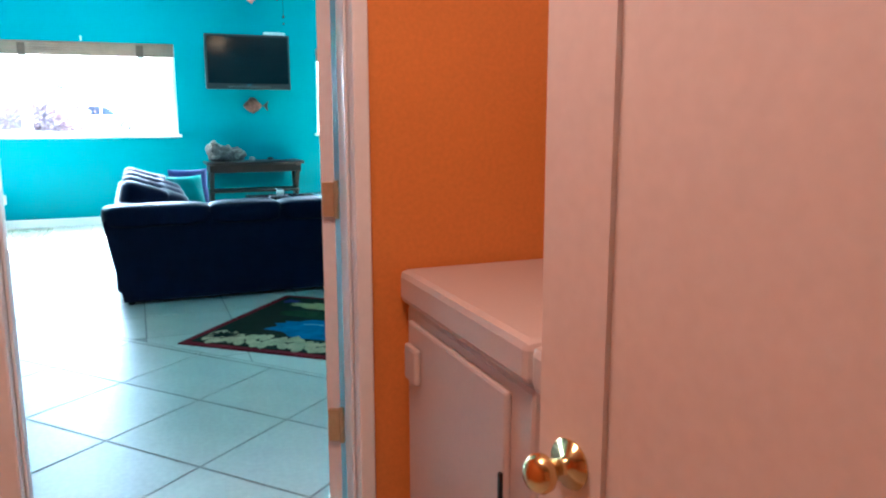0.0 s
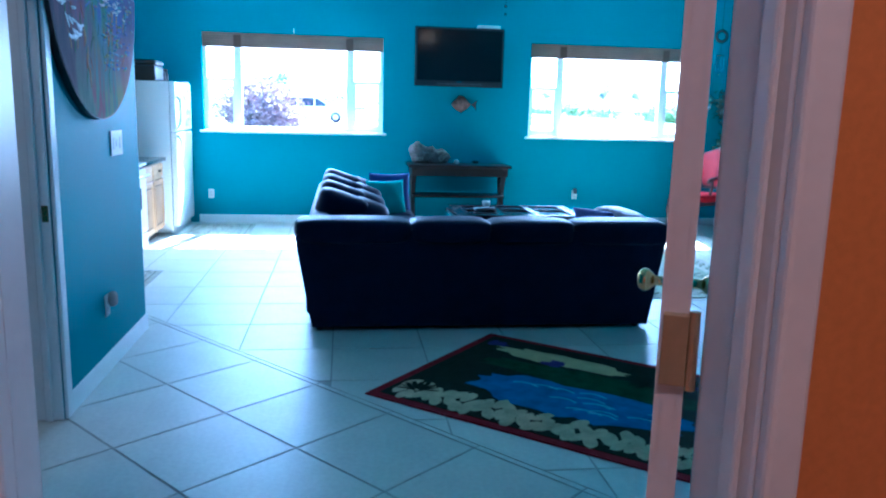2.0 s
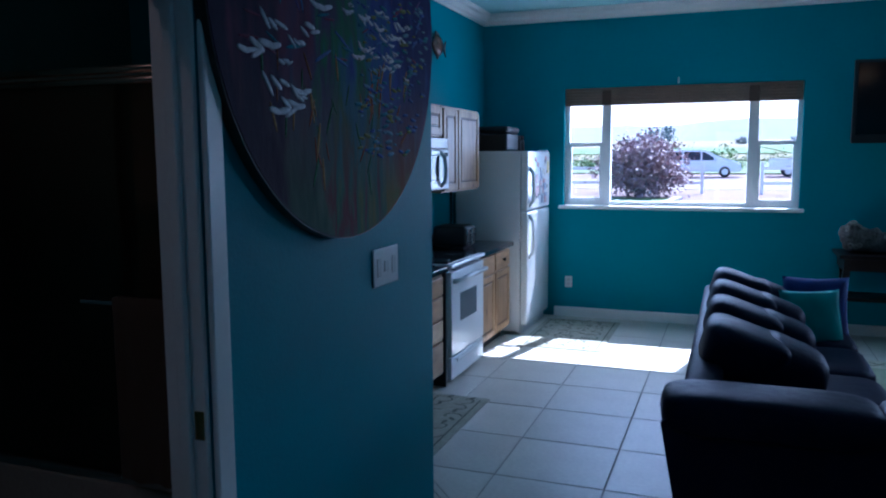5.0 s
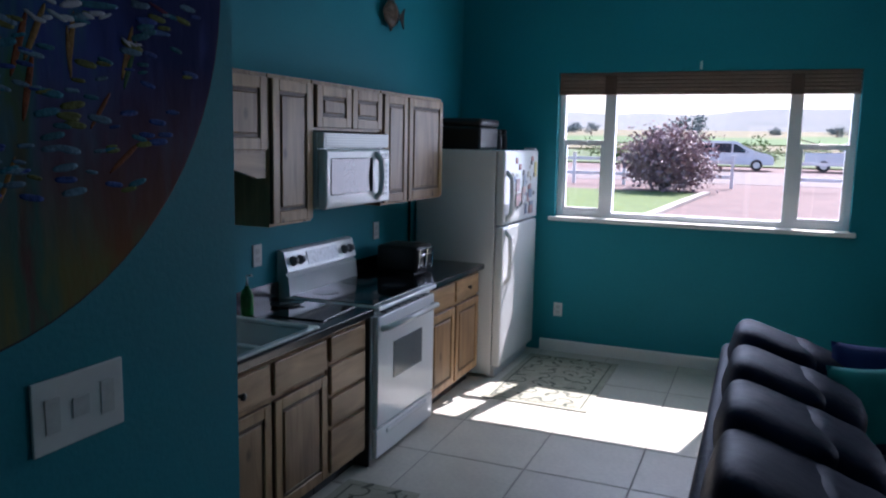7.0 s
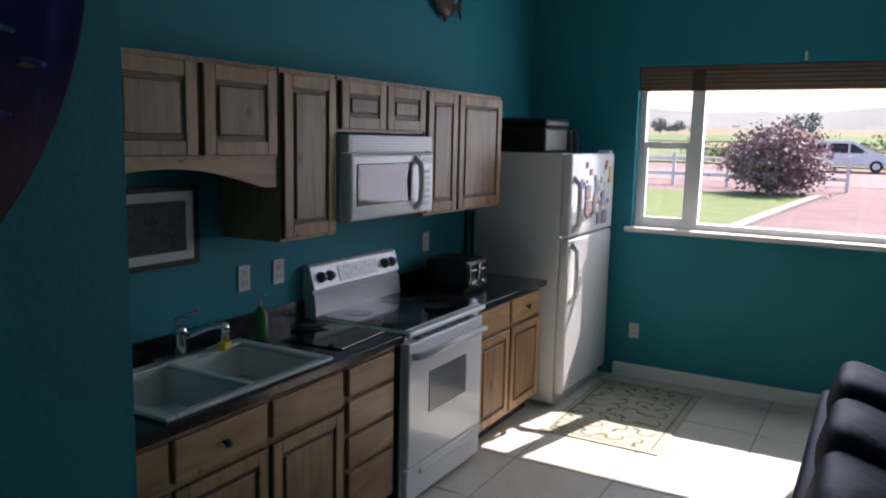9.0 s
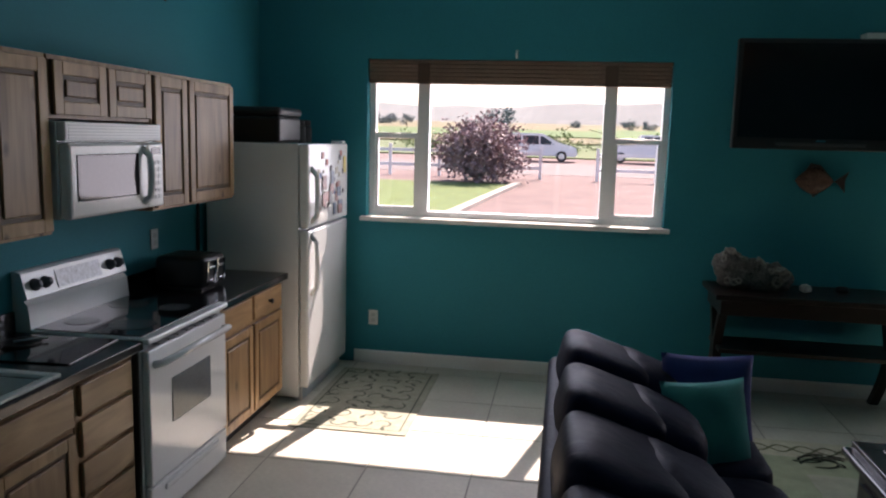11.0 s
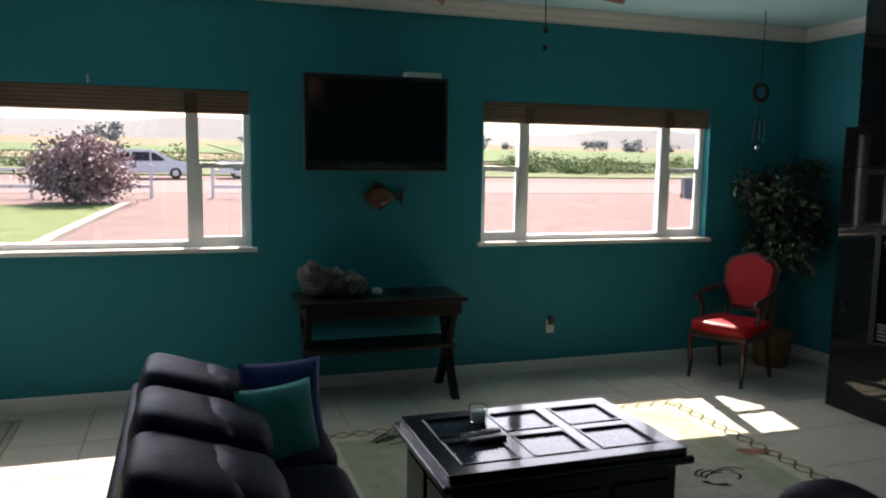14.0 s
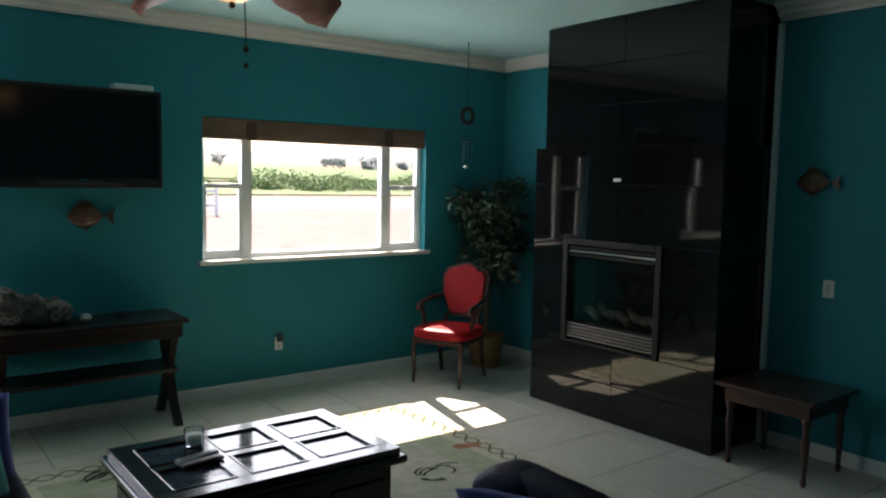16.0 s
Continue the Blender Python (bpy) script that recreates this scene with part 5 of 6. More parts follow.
# hanging wind chime
wc = thing("wind_chime", 4.70, 10.40, 2.47, 0, "dark wind chime with silver tubes hanging from the ceiling", "wind chime")
part("cord", tube([(0, 0, 0.05), (0, 0, H - 2.47 - 0.002)], 0.004, 6), DARKMETAL, wc)
ring = bmesh.new()
for k in range(28):
    a = 2 * math.pi * k / 28
    puff(0.066 * math.cos(a), 0, 0.066 * math.sin(a) - 0.01, 0.045, 0.035, 0.045, 0.9, 8, bm=ring, wrinkle=0.3)
part("ring", ring, DARKMETAL, wc, smooth=True)
part("hanger", tube([(0, 0, -0.06), (0, 0, -0.46)], 0.003, 6), DARKMETAL, wc)
part("plate", lathe([(0.05, -0.245), (0.055, -0.24), (0.045, -0.235)], 16), DARKMETAL, wc)
for k in range(6):
    a = 2 * math.pi * k / 6
    part("chime", tube([(0.042 * math.cos(a), 0.042 * math.sin(a), -0.26), (0.042 * math.cos(a), 0.042 * math.sin(a), -0.38 - 0.025 * (k % 3))], 0.010, 8), CHROME, wc)
part("pendant", lathe([(0.003, -0.49), (0.02, -0.485), (0.02, -0.46), (0.003, -0.455)], 12), STEEL, wc)

# side table with a glass
stb = thing("side_table", 4.775, 7.12, 0, 0, "dark cherry side table with turned legs", "side table")
part("tabletop", box(-0.05, 0.56, -0.05, 0.63, 0.53, 0.56, 0.010), CHERRY, stb)
part("apron", box(0.0, 0.51, 0.0, 0.58, 0.43, 0.529, 0.004), CHERRY, stb)
for lx in (0.03, 0.48):
    for ly in (0.03, 0.55):
        part("leg", lathe([(0.014, 0), (0.022, 0.03), (0.014, 0.06), (0.022, 0.20), (0.026, 0.30), (0.016, 0.36), (0.030, 0.40), (0.030, 0.45)], 14, m=Matrix.Translation((lx, ly, 0))), CHERRY, stb, smooth=True)
tg = thing("drinking_glass", 4.90, 7.62, 0.561, 0, "clear tumbler on the side table", "glass")
part("tumbler", lathe([(0.028, 0), (0.034, 0.09), (0.032, 0.09), (0.027, 0.008), (0.005, 0.006)], 20), CUPGLASS, tg, smooth=True)

# ceiling fan
fan = thing("ceiling_fan", 1.375, 7.80, 0.065, 0, "ceiling fan with carved leaf blades and a warm glass lamp", "ceiling fan")
part("canopy", lathe([(0.03, H - 0.18), (0.07, H - 0.12), (0.075, H - 0.067)], 24), DARKMETAL, fan, smooth=True)
part("downrod", tube([(0, 0, 2.82), (0, 0, H - 0.16)], 0.014, 10), DARKMETAL, fan)
part("motor", lathe([(0.05, 2.60), (0.11, 2.63), (0.13, 2.68), (0.13, 2.76), (0.09, 2.81), (0.03, 2.84)], 28), DARKMETAL, fan, smooth=True)
part("lamp_bowl", lathe([(0.01, 2.475), (0.06, 2.485), (0.10, 2.52), (0.12, 2.57), (0.115, 2.60), (0.05, 2.602)], 28), LAMPGLASS, fan, "warm frosted glass lamp bowl", True)
part("finial", lathe([(0.004, 2.45), (0.014, 2.46), (0.008, 2.476)], 12), DARKMETAL, fan, smooth=True)
part("pull_chain", tube([(0.05, 0.0, 2.56), (0.052, -0.01, 2.35), (0.052, -0.01, 2.31)], 0.0025, 6), DARKMETAL, fan)
part("chain_ball", puff(0.052, -0.01, 2.30, 0.026, 0.026, 0.03, 1.0, 12), DARKMETAL, fan, smooth=True)
part("chain_ball", puff(0.052, -0.01, 2.235, 0.022, 0.022, 0.026, 1.0, 12), DARKMETAL, fan, smooth=True)
for k in range(5):
    a = radians(28 + 72 * k)
    bl, n = bmesh.new(), 10
    rows2 = []
    for i in range(n + 1):
        t = i / n
        r, w = 0.14 + 0.56 * t, 0.055 + 0.085 * math.sin(math.pi * min(1, t * 0.92 + 0.05)) + 0.012 * math.sin(t * 22)
        if i == n:
            w *= 0.35
        row = []
        for v, dz in ((-1, 0.034), (0, 0.0), (1, -0.036)):
            row.append((r, v * w, 2.655 + dz - 0.11 * t * t))
        rows2.append(row)
    up = [[bl.verts.new((x, y, z + 0.006)) for x, y, z in row] for row in rows2]
    dn = [[bl.verts.new((x, y, z - 0.006)) for x, y, z in row] for row in rows2]
    for i in range(n):
        for j in range(2):
            bl.faces.new((up[i][j], up[i + 1][j], up[i + 1][j + 1], up[i][j + 1])), bl.faces.new((dn[i][j], dn[i][j + 1], dn[i + 1][j + 1], dn[i + 1][j]))
        bl.faces.new((up[i][0], dn[i][0], dn[i + 1][0], up[i + 1][0])), bl.faces.new((up[i][2], up[i + 1][2], dn[i + 1][2], dn[i][2]))
    bl.faces.new((up[n][0], dn[n][0], dn[n][1], up[n][1])), bl.faces.new((up[n][1], dn[n][1], dn[n][2], up[n][2]))
    bmesh.ops.transform(bl, matrix=Matrix.Rotation(a, 4, "Z"), verts=bl.verts)
    b_ob = part("blade", bl, BLADEW, fan, "carved reddish leaf-shaped blade", True)
    part("bracket", box(0.10, 0.20, -0.02, 0.02, 2.645, 2.66, 0.003), DARKMETAL, fan).matrix_local = Matrix.Rotation(a, 4, "Z")
for sx, sy in ((-2.03, 10.0), (-1.95, 8.1)):
    sp = thing("recessed_light", sx, sy, H - 0.012, 0, "small recessed ceiling spotlight", "ceiling light", "recessed lights")
    part("ring", lathe([(0.055, 0.0), (0.085, 0.002), (0.088, 0.0115), (0.05, 0.0116)], 28), TRIM, sp, smooth=True)
    part("lens", lathe([(0.05, 0.002), (0.05, 0.006), (0.02, 0.007)], 24), SPOTGLASS, sp)

# round painting
pt = thing("round_painting", XB + 0.004, 5.44, 2.125, 0, "large round abstract sea painting with white birds", "painting")
flip = Matrix(((0, 0, 1, 0), (1, 0, 0, 0), (0, 1, 0, 0), (0, 0, 0, 1)))
part("panel", prism([(0.735 * math.cos(2 * math.pi * k / 72), 0.735 * math.sin(2 * math.pi * k / 72)) for k in range(72)], 0.0, 0.034, m=flip), BLACKPLASTIC, pt)


def paint_material():
    m = bpy.data.materials.new("sea_painting")
    m.use_nodes = True
    n, l = m.node_tree.nodes, m.node_tree.links
    b = n["Principled BSDF"]
    b.inputs["Roughness"].default_value = 0.75
    b.inputs["Specular IOR Level"].default_value = 0.15
    tc, mp, big, fine, sep = n.new("ShaderNodeTexCoord"), n.new("ShaderNodeMapping"), n.new("ShaderNodeTexNoise"), n.new("ShaderNodeTexNoise"), n.new("ShaderNodeSeparateXYZ")
    l.new(tc.outputs["Object"], mp.inputs[0])
    mp.inputs["Scale"].default_value = (1, 2.6, 0.8)
    mp.inputs["Rotation"].default_value = (0.25, 0, 0)
    big.inputs["Scale"].default_value, big.inputs["Detail"].default_value, big.inputs["Distortion"].default_value = 1.7, 5, 1.5
    fine.inputs["Scale"].default_value, fine.inputs["Detail"].default_value = 9, 6
    l.new(mp.outputs[0], big.inputs[0]), l.new(mp.outputs[0], fine.inputs[0]), l.new(tc.outputs["Object"], sep.inputs[0])
    mix1 = n.new("ShaderNodeMath")
    mix1.operation, mix1.inputs[1].default_value = "MULTIPLY_ADD", 0.35
    l.new(fine.outputs[0], mix1.inputs[0]), l.new(big.outputs[0], mix1.inputs[2])
    across = n.new("ShaderNodeMath")
    across.operation, across.inputs[1].default_value = "MULTIPLY_ADD", 0.62
    l.new(sep.outputs[1], across.inputs[0])
    wander = n.new("ShaderNodeMath")
    wander.operation, wander.inputs[1].default_value = "MULTIPLY_ADD", 0.75
    wander.inputs[2].default_value = -0.02
    l.new(mix1.outputs[0], wander.inputs[0]), l.new(wander.outputs[0], across.inputs[2])
    r1, r2 = n.new("ShaderNodeValToRGB"), n.new("ShaderNodeValToRGB")
    for ramp, stops in ((r1, ((0.10, (0.03, 0.02, 0.05)), (0.26, (0.12, 0.035, 0.075)), (0.38, (0.07, 0.05, 0.11)), (0.48, (0.035, 0.15, 0.07)), (0.56, (0.05, 0.13, 0.22)), (0.66, (0.04, 0.06, 0.26)), (0.85, (0.012, 0.018, 0.11)))),
                        (r2, ((0.12, (0.05, 0.03, 0.05)), (0.28, (0.06, 0.10, 0.07)), (0.40, (0.10, 0.13, 0.09)), (0.48, (0.16, 0.05, 0.06)), (0.56, (0.07, 0.14, 0.09)), (0.68, (0.17, 0.15, 0.05)), (0.80, (0.22, 0.09, 0.03))))):
        el = ramp.color_ramp.elements
        while len(el) < len(stops):
            el.new(0.5)
        for e, (p, c) in zip(el, stops):
            e.position, e.color = p, (*c, 1)
        l.new(across.outputs[0], ramp.inputs[0])
    mr, mx = n.new("ShaderNodeMapRange"), n.new("ShaderNodeMix")
    mr.inputs[1].default_value, mr.inputs[2].default_value = -0.2, -0.6
    l.new(sep.outputs[2], mr.inputs[0])
    mx.data_type = "RGBA"
    l.new(mr.outputs[0], mx.inputs[0]), l.new(r1.outputs[0], mx.inputs[6]), l.new(r2.outputs[0], mx.inputs[7]), l.new(mx.outputs[2], b.inputs["Base Color"])
    bp = n.new("ShaderNodeBump")
    bp.inputs["Strength"].default_value, bp.inputs["Distance"].default_value = 0.5, 0.006
    l.new(fine.outputs[0], bp.inputs["Height"]), l.new(bp.outputs[0], b.inputs["Normal"])
    return m


part("canvas", prism([(0.73 * math.cos(2 * math.pi * k / 72), 0.73 * math.sin(2 * math.pi * k / 72)) for k in range(72)], 0.0345, 0.037, m=flip), paint_material(), pt)
rb = random.Random(12)
dab = mat("white_paint_dab", (0.46, 0.46, 0.52), 0.5, vary=0.3, scale=30)
for k in range(52):
    if k < 26:
        yy, zz = -0.66 + 0.50 * rb.random(), -0.40 + 0.75 * rb.random()
        if yy * yy + zz * zz > 0.5:
            continue
    else:
        yy, zz = -0.02 + 0.50 * rb.random(), -0.20 + 0.24 * rb.random()
    s = rb.uniform(0.025, 0.055) * (1 if k < 26 else 0.6)
    tilt = rb.uniform(-35, 10)
    for q in range(3):
        u = q - 1
        part("brush_dab", puff(0, 0, 0, 0.005, s * rb.uniform(1.1, 1.9), s * rb.uniform(0.28, 0.45), 0.9, 10, wrinkle=0.4,
                               m=Matrix.Translation((0.0375, yy + u * s * 0.8, zz + rb.uniform(-0.3, 0.3) * s)) @ pose(0, 0, 0, tilt + 18 * u, 0, 0)), dab, pt, smooth=True)
for k in range(130):
    ang, rad = rb.uniform(0, 6.28), 0.66 * math.sqrt(rb.random())
    yy, zz = rad * math.cos(ang), rad * math.sin(ang)
    low = zz < -0.2
    col = rb.choice((("paint_rust", (0.22, 0.06, 0.02)), ("paint_ochre", (0.30, 0.16, 0.05)), ("paint_moss", (0.04, 0.12, 0.05))) if low else (("paint_violet", (0.07, 0.04, 0.16)), ("paint_sea", (0.03, 0.14, 0.20)), ("paint_wine", (0.14, 0.03, 0.07)), ("paint_sky", (0.06, 0.12, 0.30))))
    ln = rb.uniform(0.05, 0.13)
    part("brush_stroke", puff(0, 0, 0, 0.002, ln, ln * 0.11, 1.0, 12, wrinkle=0.6, m=Matrix.Translation((0.0372, yy * 0.9, zz * 0.9)) @ pose(0, 0, 0, (yy + 0.1) * -60 + 90 + rb.uniform(-35, 35) if zz > -0.05 or low else rb.uniform(-25, 25))), mat(col[0], col[1], 0.7, vary=0.5, scale=20, fine=120, bump=0.6, spec=0.2), pt, smooth=True)

for k in range(210):
    yy, zz = rb.uniform(0.05, 0.66), rb.uniform(-0.48, 0.12)
    if yy * yy + zz * zz > 0.44:
        continue
    nm, col = rb.choice((("paint_pale_blue", (0.11, 0.19, 0.27)), ("paint_lime", (0.14, 0.15, 0.04)), ("paint_deep_blue", (0.03, 0.06, 0.24)), ("paint_sea", (0.03, 0.14, 0.20))))
    ln = rb.uniform(0.025, 0.065)
    part("brush_stroke", puff(0, 0, 0, 0.003, ln, ln * 0.24, 0.8, 10, wrinkle=0.9, m=Matrix.Translation((0.0374, yy, zz)) @ pose(0, 0, 0, rb.uniform(-14, 14))), mat(nm, col, 0.7, vary=0.5, scale=20, fine=120, bump=0.6, spec=0.2), pt, smooth=True)

# ---- rugs and mats ----
def ribbon(points, width, z, bm):
    """A flat band along a line, a millimetre thick."""
    pts = [Vector((x, y, 0)) for x, y in points]
    lo = []
    for i, p in enumerate(pts):
        d = (pts[min(i + 1, len(pts) - 1)] - pts[max(i - 1, 0)]).normalized()
        s = Vector((-d.y, d.x, 0)) * width / 2
        lo.append((bm.verts.new((p.x + s.x, p.y + s.y, z)), bm.verts.new((p.x - s.x, p.y - s.y, z))))
    for a, b in zip(lo, lo[1:]):
        bm.faces.new((a[0], a[1], b[1], b[0]))


def blob(cx, cy, rx, ry, z, seed, n=20, rough=0.2, bm=None, rz=0.0):
    bm = bm or bmesh.new()
    rg = random.Random(seed)
    vs = []
    for k in range(n):
        a = 2 * math.pi * k / n
        r = 1 + rough * (rg.random() - 0.5) * 2
        x, y = rx * r * math.cos(a), ry * r * math.sin(a)
        vs.append(bm.verts.new((cx + x * math.cos(rz) - y * math.sin(rz), cy + x * math.sin(rz) + y * math.cos(rz), z)))
    bm.faces.new(vs)
    return bm


def rugm(name, c, **k):
    return mat(name, c, 0.95, vary=k.pop("vary", 0.25), scale=12, fine=350, bump=0.8, spec=0.1)


RW, RL = 1.37, 2.0
r1 = thing("area_rug", 0.17, 4.95, 0.001, 50.3, "black pile rug with a blue lake and dark red edge", "rug")
part("base_cloth", box(0, RW, -RL, 0, 0, 0.009, 0.003), rugm("rug_red", (0.20, 0.012, 0.02)), r1)
part("border", box(0.055, RW - 0.055, -RL + 0.055, -0.055, 0.009, 0.0115), rugm("rug_black", (0.018, 0.025, 0.016)), r1)
rg1 = random.Random(6)
pet, lfs = bmesh.new(), bmesh.new()
for k in range(30):
    for q, (x, y) in enumerate(((0.11 + 0.07 * rg1.random(), -0.12 - 1.76 * k / 29), (0.11 + 0.10 * rg1.random() + 0.07, -0.12 - 1.76 * k / 29))):
        blob(x, y, 0.072, 0.034, 0.0125 + 0.0012 * q, 100 + 2 * k + q, 12, 0.1, pet, rg1.uniform(-0.7, 0.7))
for k in range(16):
    blob(0.30 + 0.9 * k / 16, -RL + 0.13 + 0.05 * rg1.random(), 0.066, 0.034, 0.0125, 300 + k, 12, 0.1, pet, rg1.uniform(0.8, 2.2))
tagged(part("petals", pet, rugm("rug_cream", (0.60, 0.49, 0.29), vary=0.4), r1, "cream petal border"), kind="stuff")
part("lake", blob(0.55, -0.95, 0.24, 0.62, 0.0124, 7, 40, 0.12), rugm("rug_blue", (0.035, 0.16, 0.36), vary=0.5), r1, "blue lake field")
part("shore", blob(0.86, -0.95, 0.13, 0.72, 0.0128, 8, 40, 0.15), rugm("rug_green", (0.025, 0.055, 0.022), vary=0.6), r1, "dark green shore")
part("path", blob(1.10, -0.62, 0.10, 0.42, 0.0132, 9, 30, 0.15), rugm("rug_sand", (0.52, 0.42, 0.20)), r1, "sand coloured path")
for cx, cy, sd in ((1.18, -0.16, 1), (1.02, -0.62, 2), (1.1, -1.5, 3)):
    part("flower", blob(cx, cy, 0.05, 0.07, 0.0138, sd, 16, 0.4), rugm("rug_violet", (0.06, 0.04, 0.16)), r1)
for k in range(5):
    fr_ = bmesh.new()
    cx, cy = rg1.choice([(0.2, -0.2), (0.25, -1.75), (1.0, -1.2)])
    for q in range(7):
        a = radians(-70 + 140 * q / 6 + 40 * k)
        blob(cx + 0.06 * math.cos(a), cy + 0.06 * math.sin(a), 0.06, 0.011, 0.0142 + 0.0003 * k, q + 20 * k, 10, 0.1, fr_, a)
    part("fern", fr_, rugm("rug_fern", (0.012, 0.018, 0.012)), r1)
wv = bmesh.new()
for k in range(14):
    x, y = 0.42 + 0.26 * rg1.random(), -0.5 - 0.9 * rg1.random()
    ribbon([(x + 0.03 * math.sin(q), y - 0.05 * q) for q in range(4)], 0.014, 0.0136, wv)
tagged(part("ripples", wv, rugm("rug_pale_blue", (0.25, 0.42, 0.55)), r1), kind="stuff")

# large pale rug under the coffee table
r2 = thing("area_rug", 0.72, 6.95, 0.001, 0, "large pale green and cream rug with a lattice border", "rug")
W2, L2 = 3.05, 3.11
part("base_cloth", box(0, W2, 0, L2, 0, 0.009, 0.003), rugm("rug_cream_edge", (0.60, 0.57, 0.45)), r2)
part("field", box(0.26, W2 - 0.26, 0.26, L2 - 0.26, 0.009, 0.0112), rugm("rug_pale_green", (0.40, 0.44, 0.31)), r2)
part("centre", box(0.50, W2 - 0.50, 0.50, L2 - 0.50, 0.0112, 0.0128), rugm("rug_cream_field", (0.47, 0.47, 0.38)), r2)
lat = bmesh.new()
for edge in range(4):
    for ph in (0, math.pi):
        pts = []
        for k in range(140):
            t = 0.1 + (W2 - 0.2) * k / 139
            s = 0.14 + 0.05 * math.sin(2 * math.pi * t / 0.26 + ph)
            pts.append(((t, s), (t, L2 - s), (s, t), (W2 - s, t))[edge])
        ribbon(pts, 0.016, 0.0105 + 0.0006 * edge + (0.0003 if ph else 0), lat)
tagged(part("lattice", lat, rugm("rug_lattice", (0.15, 0.165, 0.10)), r2, "olive lattice band"), kind="stuff")
rg2 = random.Random(8)
for cx, cy in ((0.62, 2.75), (2.33, 1.62), (0.55, 1.6), (1.6, 0.4), (2.75, 0.75)):
    orn = bmesh.new()
    for k in range(9):
        a = rg2.uniform(0, 6.28)
        pts = [(cx + 0.05 * k * math.cos(a) * 0.3 + 0.11 * math.cos(a + q * 0.35), cy + 0.07 * math.sin(a + q * 0.35) + 0.012 * k) for q in range(6)]
        ribbon(pts, 0.016, 0.0136 + 0.0002 * k, orn)
    tagged(part("motif", orn, rugm("rug_motif", (0.03, 0.04, 0.03)), r2, "dark leaf motif"), kind="stuff")
for cx, cy in ((2.81, 1.95), (1.1, 2.85)):
    part("flower", blob(cx, cy, 0.10, 0.06, 0.0136, 4, 18, 0.35), rugm("rug_rose", (0.40, 0.20, 0.13), vary=0.5), r2)


def scroll_mat(x, y, w, l, label):
    m = thing("kitchen_mat", x, y, 0.001, 0, label, "mat", "kitchen mats")
    part("base", box(0, w, 0, l, 0, 0.007, 0.002), rugm("mat_cream", (0.43, 0.42, 0.34)), m)
    fr_ = bmesh.new()
    ribbon([(0.05, 0.05), (w - 0.05, 0.05), (w - 0.05, l - 0.05), (0.05, l - 0.05), (0.05, 0.05)], 0.012, 0.0082, fr_)
    part("edge_band", fr_, rugm("mat_scroll", (0.15, 0.16, 0.13)), m)
    sc, rg = bmesh.new(), random.Random(3)
    for i in range(int(w / 0.15)):
        for j in range(int(l / 0.17)):
            cx, cy = 0.12 + i * 0.15, 0.13 + j * 0.17
            if cx > w - 0.09 or cy > l - 0.09:
                continue
            s, a0 = rg.choice((-1, 1)), rg.uniform(0, 6.28)
            ribbon([(cx + s * (0.018 + 0.009 * q) * math.cos(a0 + 0.55 * q), cy + (0.018 + 0.009 * q) * math.sin(a0 + 0.55 * q)) for q in range(8)], 0.013, 0.0084 + 0.0001 * (i % 3), sc)
            blob(cx + 0.05 * math.cos(a0), cy + 0.06 * math.sin(a0), 0.035, 0.014, 0.0088, i * 9 + j, 10, 0.1, sc, a0)
    tagged(part("scrollwork", sc, rugm("mat_scroll", (0.15, 0.16, 0.13)), m, "grey green scrollwork"), kind="stuff")


scroll_mat(-1.77, 9.62, 0.74, 1.24, "cream kitchen mat with grey green scrollwork by the refrigerator")
scroll_mat(-1.95, 7.0, 0.41, 1.07, "cream kitchen mat with grey green scrollwork by the sink")

# ---- outdoors ----
GZ, RISE, FLAT = -0.2, 0.0206, 30.0


def gz(y):
    """The yard is level near the house; beyond it the land climbs gently to the hills."""
    return GZ + RISE * max(0.0, y - FLAT)


def slab(outline, low, high, bm=None):
    """A flat outline laid on the climbing ground, from low to high above it."""
    bm = bm or bmesh.new()
    a = [bm.verts.new((x, y, gz(y) + low)) for x, y in outline]
    b = [bm.verts.new((x, y, gz(y) + high)) for x, y in outline]
    n = len(outline)
    for k in range(n):
        bm.faces.new((a[k], a[(k + 1) % n], b[(k + 1) % n], b[k]))
    bm.faces.new(a[::-1]), bm.faces.new(b)
    return bm


def strip(x0, x1, y0, y1):
    return [(x0, y0), (x1, y0), (x1, y1), (x0, y1)]


GRAVEL = mat("pink_gravel", (0.165, 0.108, 0.098), 0.95, vary=0.28, scale=0.8, fine=18, bump=0.8)
ASPHALT = mat("pale_asphalt", (0.165, 0.13, 0.125), 0.9, vary=0.12, scale=0.3, fine=20, bump=0.3)
LAWN = mat("lawn_grass", (0.088, 0.135, 0.022), 0.9, vary=0.35, scale=1.5, fine=40, bump=1.0)
FIELD = mat("dry_field", (0.155, 0.13, 0.06), 0.95, vary=0.3, scale=0.03, fine=2, bump=0.5)
CROP = mat("green_crop", (0.072, 0.13, 0.026), 0.95, vary=0.35, scale=0.05, fine=3, bump=0.8)
WHITEP = mat("white_fence_vinyl", (0.80, 0.79, 0.78), 0.5, vary=0.04)
yard = slab(strip(-1500, 1500, YN + 0.3, FLAT), -0.3, 0.0)
slab(strip(-1500, 1500, FLAT, 3000), -0.3, 0.0, yard)
bmesh.ops.remove_doubles(yard, verts=yard.verts, dist=0.0001)
solo("ground", yard, GRAVEL, "pinkish gravel yard", "ground", "structure")
solo("road", slab(strip(-300, 300, 43, 54), 0.002, 0.012), ASPHALT, "pale asphalt road beyond the fence", "road", "structure")
